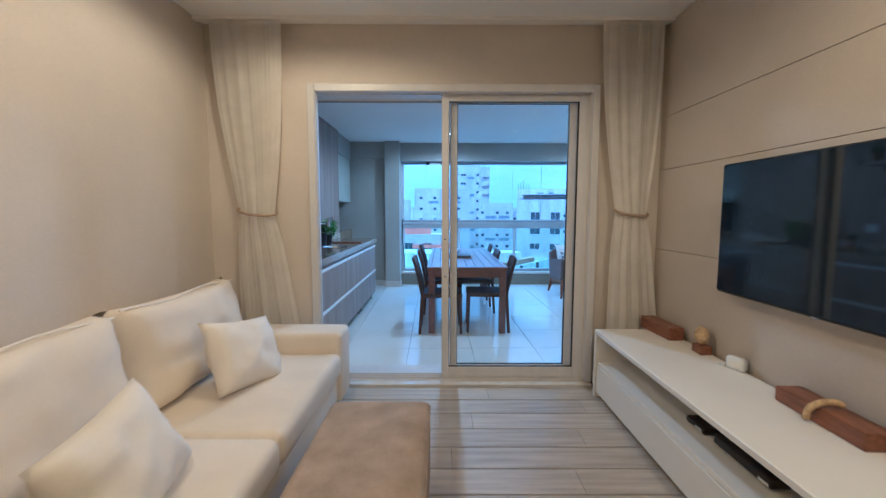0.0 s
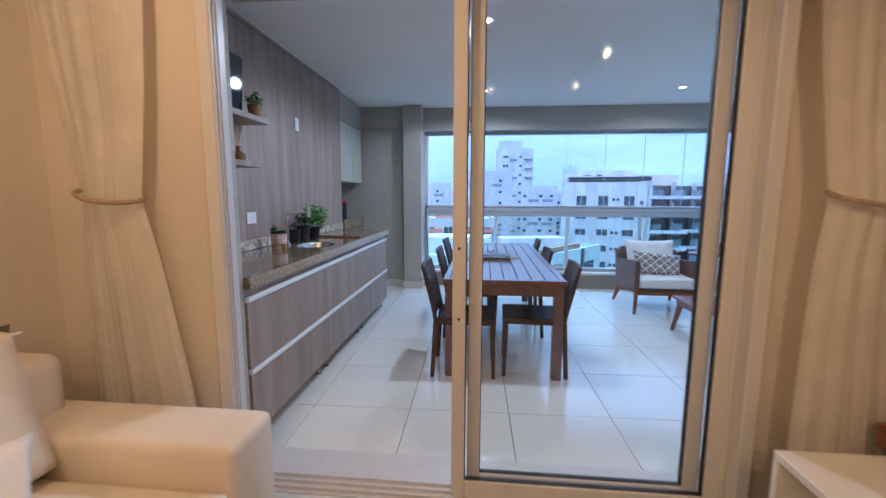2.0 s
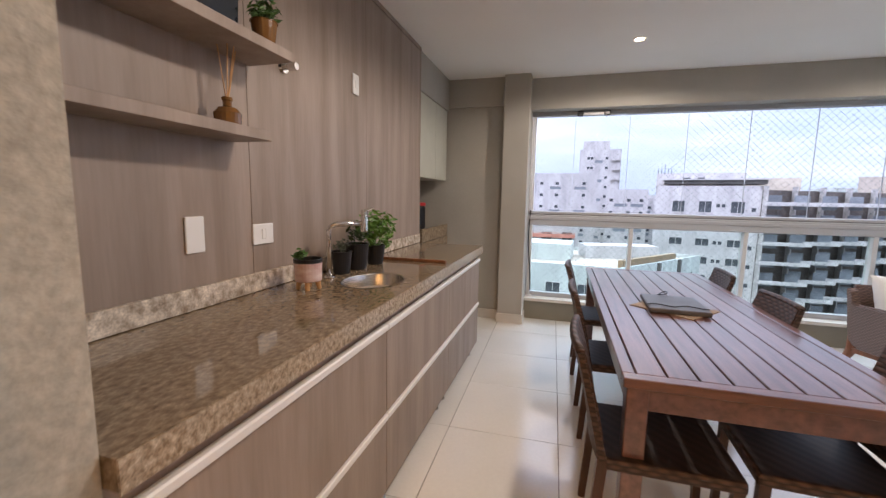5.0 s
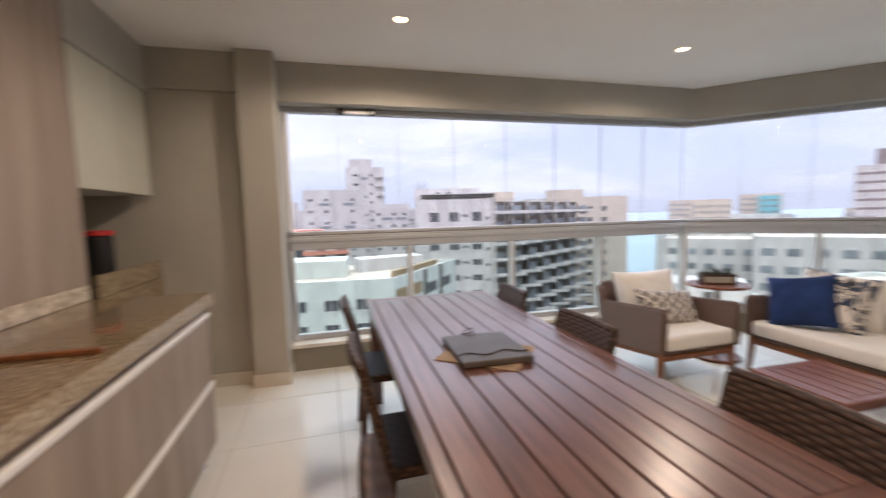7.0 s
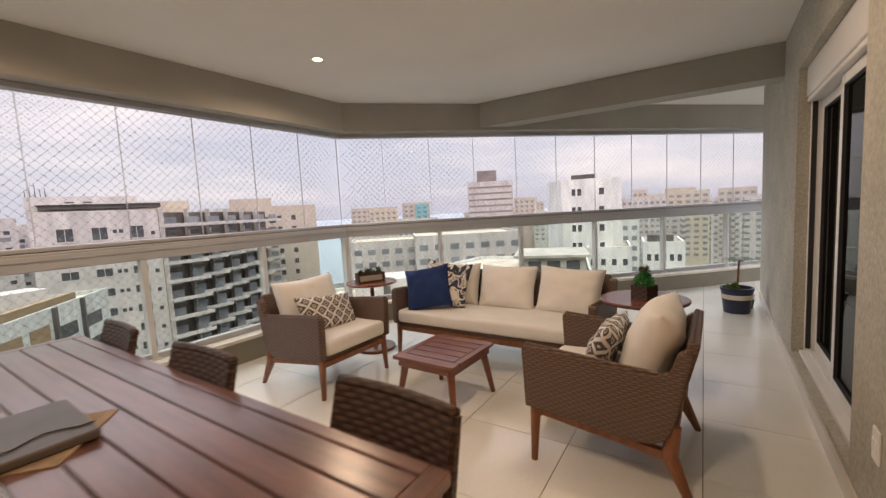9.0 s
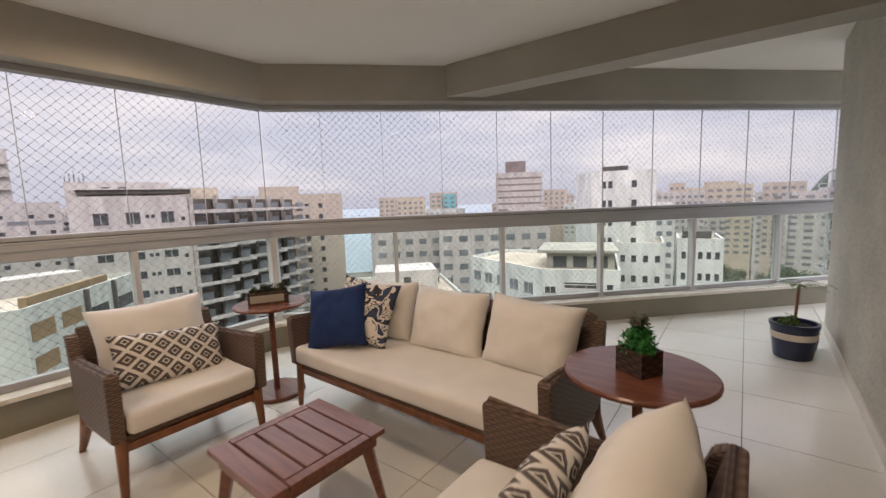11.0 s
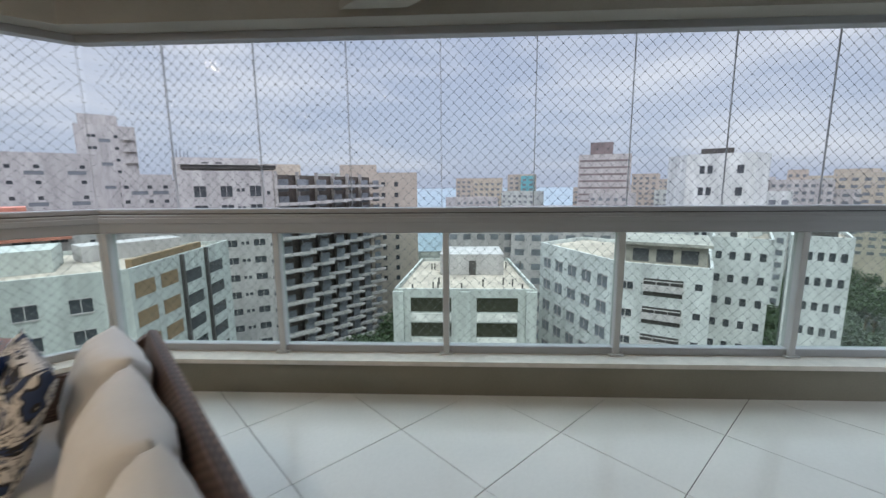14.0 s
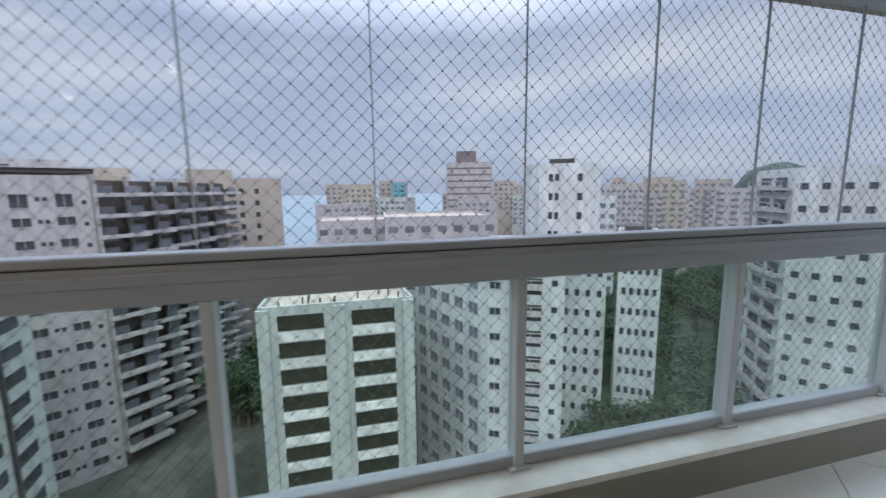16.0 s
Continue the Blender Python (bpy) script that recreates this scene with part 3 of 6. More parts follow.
def safety_net(m, length):
    """Knotted diamond net behind the glass."""
    pitch, z0, z1 = 0.066, 0.25, ZG - 0.01
    verts, faces = [], []

    def strand(p, q, r=0.0009):
        d = Vector((q[0] - p[0], 0, q[1] - p[1])).normalized()
        k = len(verts)
        for c in (p, q):
            for a, b in ((0, r), (r * 0.87, -r * 0.5), (-r * 0.87, -r * 0.5)):
                verts.append((c[0] - d.z * a, 0.075 + b, c[1] + d.x * a))
        faces.extend(((k, k + 1, k + 4, k + 3), (k + 1, k + 2, k + 5, k + 4), (k + 2, k, k + 3, k + 5)))
    h = z1 - z0
    n = int((length + h) / pitch) + 1
    for i in range(n):
        for way in (1, -1):
            a = i * pitch if way > 0 else i * pitch - h
            x0, x1 = (a - h, a) if way > 0 else (a, a + h)
            pts = []
            for k in range(9):
                u = k / 8
                x = x0 + (x1 - x0) * u
                z = z0 + h * (u if way > 0 else 1 - u)
                pts.append((x, z + 0.004 * math.sin(x * 5.0 + z * 3.0)))
            inside = [p for p in pts if -0.02 <= p[0] <= length + 0.02]
            for p, q in zip(inside, inside[1:]):
                strand(p, q)
    rows = int(h / (pitch / 2))
    for j in range(rows):
        z = z0 + j * pitch / 2
        for i in range(int(length / pitch)):
            x = (i * pitch + z - z0 - h * 0) % length
            k, r = len(verts), 0.0042
            z_s = z + 0.004 * math.sin(x * 5.0 + z * 3.0)
            verts.extend(((x + r, 0.075, z_s), (x, 0.075 + r, z_s), (x - r, 0.075, z_s), (x, 0.075 - r, z_s), (x, 0.075, z_s + r), (x, 0.075, z_s - r)))
            for a, b in ((0, 1), (1, 2), (2, 3), (3, 0)):
                faces.extend(((k + a, k + b, k + 4), (k + b, k + a, k + 5)))
    me = bpy.data.meshes.new("safety_net")
    me.from_pydata(verts, [], faces)
    me.materials.append(M_NET)
    ob = new("safety_net", me)
    ob.matrix_basis = m
    tagged(ob, "knotted grey diamond safety net outside the glass", "net", kind="stuff")


safety_net(r1, L1)
safety_net(along(0), RAIL2)

bm = B()
for k in range(3):
    box(bm, 0.362 + 0.018 * k, RY - 0.05, ZH1 + 0.001, 0.374 + 0.018 * k, RY + 0.03, ZG - 0.046, bevel=0.002)
tagged(part("glazing_end_profile", bm, M_ALU), "white aluminium end profiles of the folding glazing by the column", "profile", kind="structure")

# fold-away glazing hardware at the head of the first pane
hw = thing("glazing_latch", Matrix.Translation((0.98, 8.62, ZG - 0.03)), "small dark latch and pulleys on the head track", "latch")
for a in (-0.16, 0.10):
    part("pulley", box(B(), a, -0.02, -0.03, a + 0.06, 0.03, 0.02, bevel=0.006), M_BLACK, hw)
bm = B()
box(bm, -0.1, -0.01, -0.02, 0.1, 0.015, 0.005, bevel=0.003)
part("bar", bm, M_ALU, hw)

# ---- sliding door to the balcony ----
door = thing("door_1", Matrix(), "white aluminium sliding door, one half slid open", "door", kind="structure")
bm = B()
box(bm, DX0, YW - 0.058, 0.022, DX0 + 0.055, YW + 0.006, DZ, bevel=0.005)
box(bm, DX1 - 0.055, YW - 0.058, 0.022, DX1, YW + 0.006, DZ, bevel=0.005)
box(bm, DX0 + 0.055, YW - 0.058, DZ - 0.055, DX1 - 0.055, YW + 0.006, DZ, bevel=0.005)
part("trim", bm, M_DOOR, door)
bm = B()
box(bm, DX0 + 0.038, YW + 0.007, 0.022, DX0 + 0.052, YW + 0.04, DZ - 0.05)
box(bm, DX1 - 0.075, YW + 0.006, 0.022, DX1 - 0.06, YW + 0.05, DZ - 0.05)
box(bm, DX0 + 0.075, YW + 0.006, DZ - 0.062, DX1 - 0.075, YW + 0.115, DZ - 0.05)
box(bm, DX0 + 0.05, YW - 0.01, 0.0, DX1 - 0.05, YW + 0.30, 0.022)
for k in range(3):
    box(bm, DX0 + 0.075, YW + 0.01 + 0.04 * k, 0.022, DX1 - 0.075, YW + 0.015 + 0.04 * k, 0.036)
    box(bm, DX0 + 0.05, YW - 0.05 + 0.02 * k, 0.03, DX0 + 0.06, YW - 0.045 + 0.02 * k, DZ - 0.06)
part("track_frame", bm, M_DOOR, door)
for k, (y, x0) in enumerate(((YW + 0.012, 1.103), (YW + 0.066, 1.168))):
    leaf = part("leaf", box(B(), x0, y, 0.036, x0 + 0.054, y + 0.04, DZ - 0.06, bevel=0.004), M_DOOR, door, "white sliding leaf with one glass pane")
    x1 = (2.187, 2.132)[k]
    bm = B()
    box(bm, x1 - 0.06, y, 0.036, x1, y + 0.04, DZ - 0.06, bevel=0.004)
    box(bm, x0 + 0.054, y + 0.001, 0.036, x1 - 0.06, y + 0.039, 0.115, bevel=0.004)
    box(bm, x0 + 0.054, y + 0.001, DZ - 0.105, x1 - 0.06, y + 0.039, DZ - 0.06, bevel=0.004)
    part("rail", bm, M_DOOR, leaf)
    bm = B()
    a, b = x0 + 0.054, x1 - 0.06
    for q in ((a, 0.115, a + 0.003, DZ - 0.105), (b - 0.006, 0.115, b, DZ - 0.105), (a, 0.115, b, 0.12), (a, DZ - 0.108, b, DZ - 0.105)):
        box(bm, q[0], y + 0.010, q[1], q[2], y + 0.030, q[3])
    part("gasket", bm, M_RUBBER, leaf, "black rubber gasket")
    bm = B()
    box(bm, a + 0.004, y + 0.017, 0.119, b - 0.004, y + 0.023, DZ - 0.109)
    part("pane", bm, M_GLASS, leaf, "clear glass pane").visible_shadow = False
for z in (0.83, 1.12):
    part("screw_cap", rod(B(), (1.13, YW + 0.013, z), (1.13, YW + 0.009, z), 0.006, seg=8), M_RUBBER, door, "small dark screw hole")
bm = B()
box(bm, 1.156, YW + 0.052, 0.036, 1.16, YW + 0.066, DZ - 0.06)
part("brush_seal", bm, M_RUBBER, door)

# ---- bedroom door in the outer wall ----
bd = thing("door_2", Matrix(), "white framed sliding glass bedroom door with a roller shutter box", "door", kind="structure")
bm = B()
box(bm, BX0, 4.29, BZ0, BX0 + 0.035, 4.43, BZ1 - 0.24, bevel=0.004)
box(bm, BX1 - 0.045, 4.29, BZ0, BX1, 4.43, BZ1 - 0.24, bevel=0.004)
box(bm, BX0 + 0.035, 4.29, BZ0, BX1 - 0.045, 4.46, BZ0 + 0.03, bevel=0.004)
for k in range(3):
    box(bm, BX0 + 0.035, 4.33 + 0.035 * k, BZ0 + 0.03, BX1 - 0.045, 4.335 + 0.035 * k, BZ0 + 0.045)
part("frame", bm, M_ALU, bd)
box_front = part("shutter_box", box(B(), BX0 + 0.002, 4.27, BZ1 - 0.205, BX1 - 0.002, 4.455, BZ1 - 0.002, bevel=0.006), M_ALU, bd, "white roller shutter box")
part("cover_strip", box(B(), BX0 + 0.002, 4.28, BZ1 - 0.24, BX1 - 0.002, 4.45, BZ1 - 0.212, bevel=0.004), M_ALU, box_front)
part("slot", box(B(), BX0 + 0.006, 4.29, BZ1 - 0.2125, BX1 - 0.006, 4.435, BZ1 - 0.2045), M_RUBBER, box_front)
ZT = BZ1 - 0.245
for x0, x1, y, tone in ((BX0 + 0.035, 4.24, 4.385, "reflecting glass, the unlit room's darkness in its tint"), (4.16, BX1 - 0.045, 4.345, "reflecting glass, the unlit room's darkness in its tint")):
    bm = B()
    for q in ((x0, BZ0 + 0.045, x0 + 0.065, ZT), (x1 - 0.075, BZ0 + 0.045, x1, ZT)):
        box(bm, q[0], y, q[1], q[2], y + 0.032, q[3], bevel=0.003)
    box(bm, x0 + 0.065, y, BZ0 + 0.045, x1 - 0.075, y + 0.03, BZ0 + 0.12)
    box(bm, x0 + 0.065, y, ZT - 0.06, x1 - 0.075, y + 0.03, ZT)
    lf = part("leaf", bm, M_ALU, bd)
    bm = B()
    a, b = x0 + 0.065, x1 - 0.075
    for q in ((a, BZ0 + 0.12, a + 0.012, ZT - 0.06), (b - 0.012, BZ0 + 0.12, b, ZT - 0.06), (a, BZ0 + 0.12, b, BZ0 + 0.13), (a, ZT - 0.07, b, ZT - 0.06)):
        box(bm, q[0], y + 0.004, q[1], q[2], y + 0.034, q[3])
    part("gasket", bm, M_RUBBER, lf, "black rubber gasket")
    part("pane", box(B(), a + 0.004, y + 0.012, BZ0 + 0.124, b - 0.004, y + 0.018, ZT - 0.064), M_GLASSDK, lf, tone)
part("gasket", box(B(), BX1 - 0.056, 4.40, BZ0 + 0.046, BX1 - 0.044, 4.428, ZT), M_RUBBER, bd, "black rubber gasket")
part("gasket", box(B(), BX0 + 0.034, 4.418, BZ0 + 0.046, BX0 + 0.046, 4.432, ZT), M_RUBBER, bd, "black rubber gasket")


def plate(name, m, w, h, label, category, slots=1, key=False):
    t = thing(name, m, label, category)
    part("plate", box(B(), -w / 2, -0.009, -h / 2, w / 2, 0, h / 2, bevel=0.004, seg=2), M_PLASTIC, t)
    for k in range(slots):
        x = (k - (slots - 1) / 2) * 0.03
        part("socket" if not key else "rocker", box(B(), x - 0.012, -0.012, -0.022, x + 0.012, -0.008, 0.022, bevel=0.003), M_PLASTIC if not key else M_ALU, t)
    return t


plate("wall_socket", pose(3.06, YE, 0.405, 0, 0, 180), 0.075, 0.12, "white wall socket low on the outer wall", "socket", 2)


# ---- recessed lamps ----
def downlight(x, y, z, label):
    t = thing("ceiling_spot", Matrix.Translation((x, y, z)), label, "ceiling light", "recessed spots")
    bm = B()
    lathe(bm, [(0.036, -0.002), (0.05, -0.006), (0.052, 0.0), (0.036, 0.004)], 20)
    part("ring", bm, M_PLASTIC, t)
    bm = B()
    lathe(bm, [(0.034, -0.0035), (0.02, -0.006)], 16)
    part("lens", bm, M_LAMP, t, "glowing warm lens")


for x, y in ((1.22, 7.62), (3.45, 7.65), (1.23, 5.66), (3.45, 5.66)):
    downlight(x, y, ZB, "small glowing recessed spot in the balcony ceiling")
for x, y in ((2.33, 1.85), (2.28, 0.72), (0.3, 1.85), (0.3, 3.2), (1.3, 0.6)):
    downlight(x, y, ZC, "small glowing recessed spot in the living room ceiling")

# ---- living room things ----
def curtain(x, w, side, label):
    """A gathered curtain of thin cloth, drawn in at a tie-back: a long bell above it, a flare below."""
    t = thing("curtain", Matrix.Translation((x, 4.075, 0)), label, "curtain", "pair of curtains")
    heights = (0.0, 0.55, 0.83, 1.09, 1.26, 1.32, 1.40, 1.50, 1.71, 2.06, 2.40, 2.68)
    widths = (0.96, 0.86, 0.77, 0.66, 0.55, 0.51, 0.56, 0.62, 0.75, 0.90, 0.98, 1.0)
    shifts = (0.26, 0.20, 0.155, 0.115, 0.09, 0.085, 0.08, 0.072, 0.056, 0.03, 0.01, 0.0)
    bm = B()
    n, k = 110, 64
    grid = []
    for j in range(k + 1):
        z = 0.02 + (ZC - 0.045) * j / k
        width = w * float(np.interp(z, heights, widths))
        mid = w * side * float(np.interp(z, heights, shifts))
        waist = math.exp(-((z - 1.32) / 0.16) ** 2)
        row = []
        for i in range(n + 1):
            u = i / n - 0.5
            fold = 0.007 * math.cos(u * 2 * math.pi * 4.6 + 4.0 * noise.noise(Vector((u * 3, z * 0.5, x)))) * (0.3 + 1.1 * abs(noise.noise(Vector((u * 5 + 3, z * 0.4, x * 2)))))
            fold += 0.012 * noise.noise(Vector((u * 7, z * 0.7, x))) + 0.0025 * noise.noise(Vector((u * 26, z * 0.8, x + 4)))
            round_ = -0.03 * math.cos(u * math.pi) * (0.5 + 0.9 * waist)
            row.append(bm.verts.new((mid + u * width + 0.006 * noise.noise(Vector((z * 1.5, u * 3, x))), fold * (1 - 0.25 * waist) + round_, z)))
        grid.append(row)
    for lo, hi in zip(grid, grid[1:]):
        for i in range(n):
            bm.faces.new((lo[i], lo[i + 1], hi[i + 1], hi[i]))
    bmesh.ops.solidify(bm, geom=bm.faces[:], thickness=0.002)
    part("cloth", bm, M_CURTAIN, t, smooth=True)
    bm = B()
    mid, half = w * side * 0.085, w * 0.275
    tube(bm, [Vector((mid + half * math.cos(a), -0.012 - 0.062 * math.sin(a), 1.325 - 0.022 * math.sin(a) - 0.016 * side * math.cos(a))) for a in np.linspace(-0.35, math.pi + 0.35, 19)], 0.009, 8)
    part("tie_back", bm, M_TIE, t, "braided beige tie-back")


curtain(-0.278, 0.50, 1, "cream curtain gathered with a braided tie-back by the door")
curtain(2.452, 0.435, 0.8, "cream curtain gathered with a braided tie-back beside the console")
solid("curtain_track", M_WHITE, (XL, 4.05, ZC - 0.022, XR, 4.10, ZC), label="white ceiling curtain track", category="curtain track", kind="")


def couch():
    t = thing("sofa", Matrix.Translation((XL + 0.04, 1.62, 0)), "cream upholstered two-seat sofa with loose back cushions", "sofa")
    L = 2.36                                    # along y; front at x = 1.0
    part("base", box(B(), 0.02, 0.10, 0.06, 1.0, L - 0.10, 0.26, bevel=0.03, seg=3), M_LINEN, t, smooth=True)
    part("back_frame", box(B(), 0.0, 0.05, 0.06, 0.24, L - 0.05, 0.74, bevel=0.05, seg=3), M_LINEN, t, smooth=True)
    for y0, y1 in ((0.0, 0.26), (L - 0.27, L)):
        arm = part("armrest", box(B(), 0.0, y0, 0.05, 1.03, y1, 0.525, bevel=0.035, seg=4), M_LINEN, t, smooth=True)
        bm = B()
        tube(bm, [(1.005, y0 + 0.02, 0.10), (1.005, y0 + 0.02, 0.50), (1.005, y1 - 0.02, 0.50), (1.005, y1 - 0.02, 0.10)], 0.006, 6)
        part("piping", bm, M_PILLOW, arm)
    for k, (y0, y1) in enumerate(((0.265, 1.07), (1.075, L - 0.275))):
        m = Matrix.Translation((0.62, (y0 + y1) / 2, 0.335))
        bm = B()
        box(bm, -0.39, -(y1 - y0) / 2, -0.08, 0.42, (y1 - y0) / 2, 0.075, bevel=0.045, seg=4)
        bmesh.ops.subdivide_edges(bm, edges=[e for e in bm.edges if e.calc_length() > 0.3], cuts=5, use_grid_fill=True)
        for v in bm.verts:
            v.co.z += 0.02 * (1 - (v.co.x / 0.42) ** 2) * (1 - (v.co.y / 0.42) ** 2) * (v.co.z > 0) + 0.006 * noise.noise(v.co * 5 + Vector((k * 7, 0, 0)))
        bmesh.ops.transform(bm, verts=bm.verts[:], matrix=m)
        part("seat_cushion", bm, M_LINEN, t, smooth=True)
    for k, (y0, y1) in enumerate(((0.22, 1.18), (1.16, L - 0.22))):
        m = Matrix.Translation((0.30, (y0 + y1) / 2, 0.645)) @ pose(0, 0, 0, 0, -13, 0) @ pose(0, 0, 0, 0, 0, 90)
        cush = part("back_cushion", cushion(B(), y1 - y0, 0.52, 0.27, m, 18, 6.0, 0.012, k + 3), M_LINEN, t, smooth=True)
        bm = B()
        tube(bm, [m @ Vector((u * (y1 - y0) * 0.47, -0.07, 0.235 + 0.01 * math.sin(u * 5))) for u in np.linspace(-1, 1, 12)], 0.005, 6)
        part("piping", bm, M_PILLOW, cush)
    for x in (0.08, 0.95):
        for y in (0.1, L - 0.1):
            part("leg", rod(B(), (x, y, 0), (x, y, 0.07), 0.018, 0.028), M_LEG, t)


couch()


def throw_pillow(name, m, w, h, d, mat, label, seed):
    t = part(name, cushion(B(), w, h, d, None, 16, 2.6, 0.012, seed), mat, smooth=True)
    t.matrix_basis = m
    tagged(t, label, "cushion")


throw_pillow("throw_pillow", pose(0.06, 3.20, 0.58, 0, -26, 0) @ pose(0, 0, 0, 0, 16, 78), 0.47, 0.38, 0.17, M_PILLOW, "pale cream pillow leaning on the sofa back", 11)
throw_pillow("throw_pillow", pose(0.16, 2.24, 0.575, 0, -26, 0) @ pose(0, 0, 0, 0, -8, 100), 0.50, 0.36, 0.18, M_PILLOW, "large cream pillow lying against the sofa back", 12)

ott = thing("ottoman", Matrix.Translation((0.815, 2.52, 0)), "brown suede bench ottoman in front of the sofa", "ottoman")
bm = B()
box(bm, -0.235, -0.47, 0.05, 0.235, 0.47, 0.42, bevel=0.03, seg=4)
part("body", bm, M_SUEDE, ott, smooth=True)
for a in (-0.238, 0.238):
    part("seam", rod(B(), (a * 0.985, -0.45, 0.396), (a * 0.985, 0.45, 0.396), 0.004, seg=6), M_SUEDE, ott)
for a in (-0.2, 0.2):
    for b in (-0.42, 0.42):
        part("leg", rod(B(), (a, b, 0), (a, b, 0.06), 0.018, 0.024), M_LEG, ott)


def tv_console():
    t = thing("tv_console", Matrix(), "long low white lacquered console with an open niche", "console")
    x0, x1, y0, y1, z1 = 2.205, 2.705, 1.1, 3.96, 0.488
    part("top", box(B(), x0, y0, z1 - 0.03, x1, y1, z1, bevel=0.003), M_WHITE, t)
    part("side", box(B(), x0, y1 - 0.03, 0.0, x1, y1 - 0.001, z1 - 0.031, bevel=0.003), M_WHITE, t)
    part("side", box(B(), x0, y0 + 0.001, 0.0, x1, y0 + 0.03, z1 - 0.031, bevel=0.003), M_WHITE, t)
    part("shelf", box(B(), x0 + 0.02, y0 + 0.032, 0.235, x1 - 0.012, y1 - 0.032, 0.26, bevel=0.002), M_WHITE, t)
    part("back", box(B(), x1 - 0.012, y0 + 0.032, 0.02, x1, y1 - 0.032, z1 - 0.032), M_WHITE, t)
    for a, b in ((y0 + 0.034, 2.51), (2.516, y1 - 0.034)):
        part("drawer_front", box(B(), x0 + 0.012, a, 0.035, x0 + 0.03, b, 0.232, bevel=0.003), M_WHITE, t)
    part("plinth", box(B(), x0 + 0.05, y0 + 0.04, 0.0, x1 - 0.02, y1 - 0.04, 0.034), M_WHITE, t)


tv_console()


def screen(name, m, w, h, label, stand=False):
    t = thing(name, m, label, "television")
    part("casing", box(B(), -w / 2, 0.004, -h / 2, w / 2, 0.045, h / 2, bevel=0.006), M_BLACK, t)
    part("display", box(B(), -w / 2 + 0.008, -0.001, -h / 2 + 0.014, w / 2 - 0.008, 0.006, h / 2 - 0.008), M_SCREEN, t, "dark glossy screen")
    part("badge", box(B(), -0.02, -0.004, -h / 2 + 0.002, 0.02, 0.004, -h / 2 + 0.008), M_STEEL, t)
    if stand:
        part("foot", box(B(), -0.12, -0.06, -h / 2 - 0.02, 0.12, 0.09, -h / 2 + 0.004, bevel=0.006), M_BLACK, t)
    else:
        part("bracket", box(B(), -0.2, 0.045, -0.15, 0.2, 0.11, 0.15), M_BLACK, t)
    return t


screen("television", pose(2.615, 2.70, 1.238, 0, 0, -90), 1.21, 0.685, "large flat black television on the wall")


def wood_box(m, l, w, h, label):
    t = part("wooden_box", box(B(), -w / 2, -l / 2, 0, w / 2, l / 2, h, bevel=0.006, seg=2), M_WOODBOX)
    t.matrix_basis = m
    tagged(t, label, "box")


wood_box(pose(2.63, 3.86, 0.488, 0, 0, 4), 0.34, 0.10, 0.085, "red-brown solid wood block on the console")
wood_box(pose(2.65, 2.645, 0.488, 0, 0, -2), 0.41, 0.115, 0.066, "long red-brown wood block under a rope loop on the console")
bm = B()
pts = [Vector((2.625 - 0.06 * math.cos(a), 2.655 - 0.045 * a / math.pi, 0.502 + 0.07 * math.sin(a) ** 0.6 + 0.033 * (a / math.pi) ** 2)) for a in np.linspace(0, 2.6, 14)]
tube(bm, pts, 0.013, 8)
tagged(part("rope_loop", bm, M_STRAW), "thick straw rope loop lying on a wood box", "ornament")
orn = thing("ornament", Matrix.Translation((2.66, 3.46, 0.488)), "straw ball on a small dark wood block", "ornament")
part("block", box(B(), -0.035, -0.045, 0, 0.035, 0.045, 0.05, bevel=0.004), M_WOODBOX, orn)
bm = B()
bmesh.ops.create_icosphere(bm, subdivisions=3, radius=0.048, matrix=Matrix.Translation((0, 0.01, 0.105)) @ Matrix.Diagonal((0.7, 1, 1.15, 1)))
for v in bm.verts:
    v.co += v.normal * 0.006 * noise.noise(v.co * 60)
part("ball", bm, M_STRAW, orn, "ragged straw ball", smooth=True)
cl = thing("table_clock", Matrix.Translation((2.68, 3.20, 0.488)) @ pose(0, 0, 0, 0, 0, -70), "small rounded white clock on the console", "clock")
part("case", box(B(), -0.05, -0.025, 0, 0.05, 0.025, 0.07, bevel=0.018, seg=3), M_PLASTIC, cl, smooth=True)
part("face", box(B(), -0.03, -0.028, 0.02, 0.03, -0.024, 0.05, bevel=0.002), M_WHITE, cl)
part("strip", box(B(), -0.09, -0.02, 0, -0.055, 0.02, 0.012, bevel=0.003), M_PLASTIC, cl)
for (x, y, w, l, h), lab in (((2.42, 3.02, 0.13, 0.14, 0.035), "small black set-top box in the console niche"), ((2.44, 2.72, 0.16, 0.33, 0.05), "black media player in the console niche")):
    t = thing("media_box", Matrix.Translation((x, y, 0.26)), lab, "media player")
    part("casing", box(B(), -w / 2, -l / 2, 0.006, w / 2, l / 2, h, bevel=0.006), M_BLACK, t)
    part("front_strip", box(B(), -w / 2 - 0.002, -l / 2 + 0.01, 0.012, -w / 2 + 0.002, -l / 2 + 0.06, 0.024), M_PLASTIC, t)
    for a in (-1, 1):
        part("foot", box(B(), -w / 2 + 0.01, a * l / 2 * 0.8 - 0.01, 0, w / 2 - 0.01, a * l / 2 * 0.8 + 0.01, 0.007), M_BLACK, t)

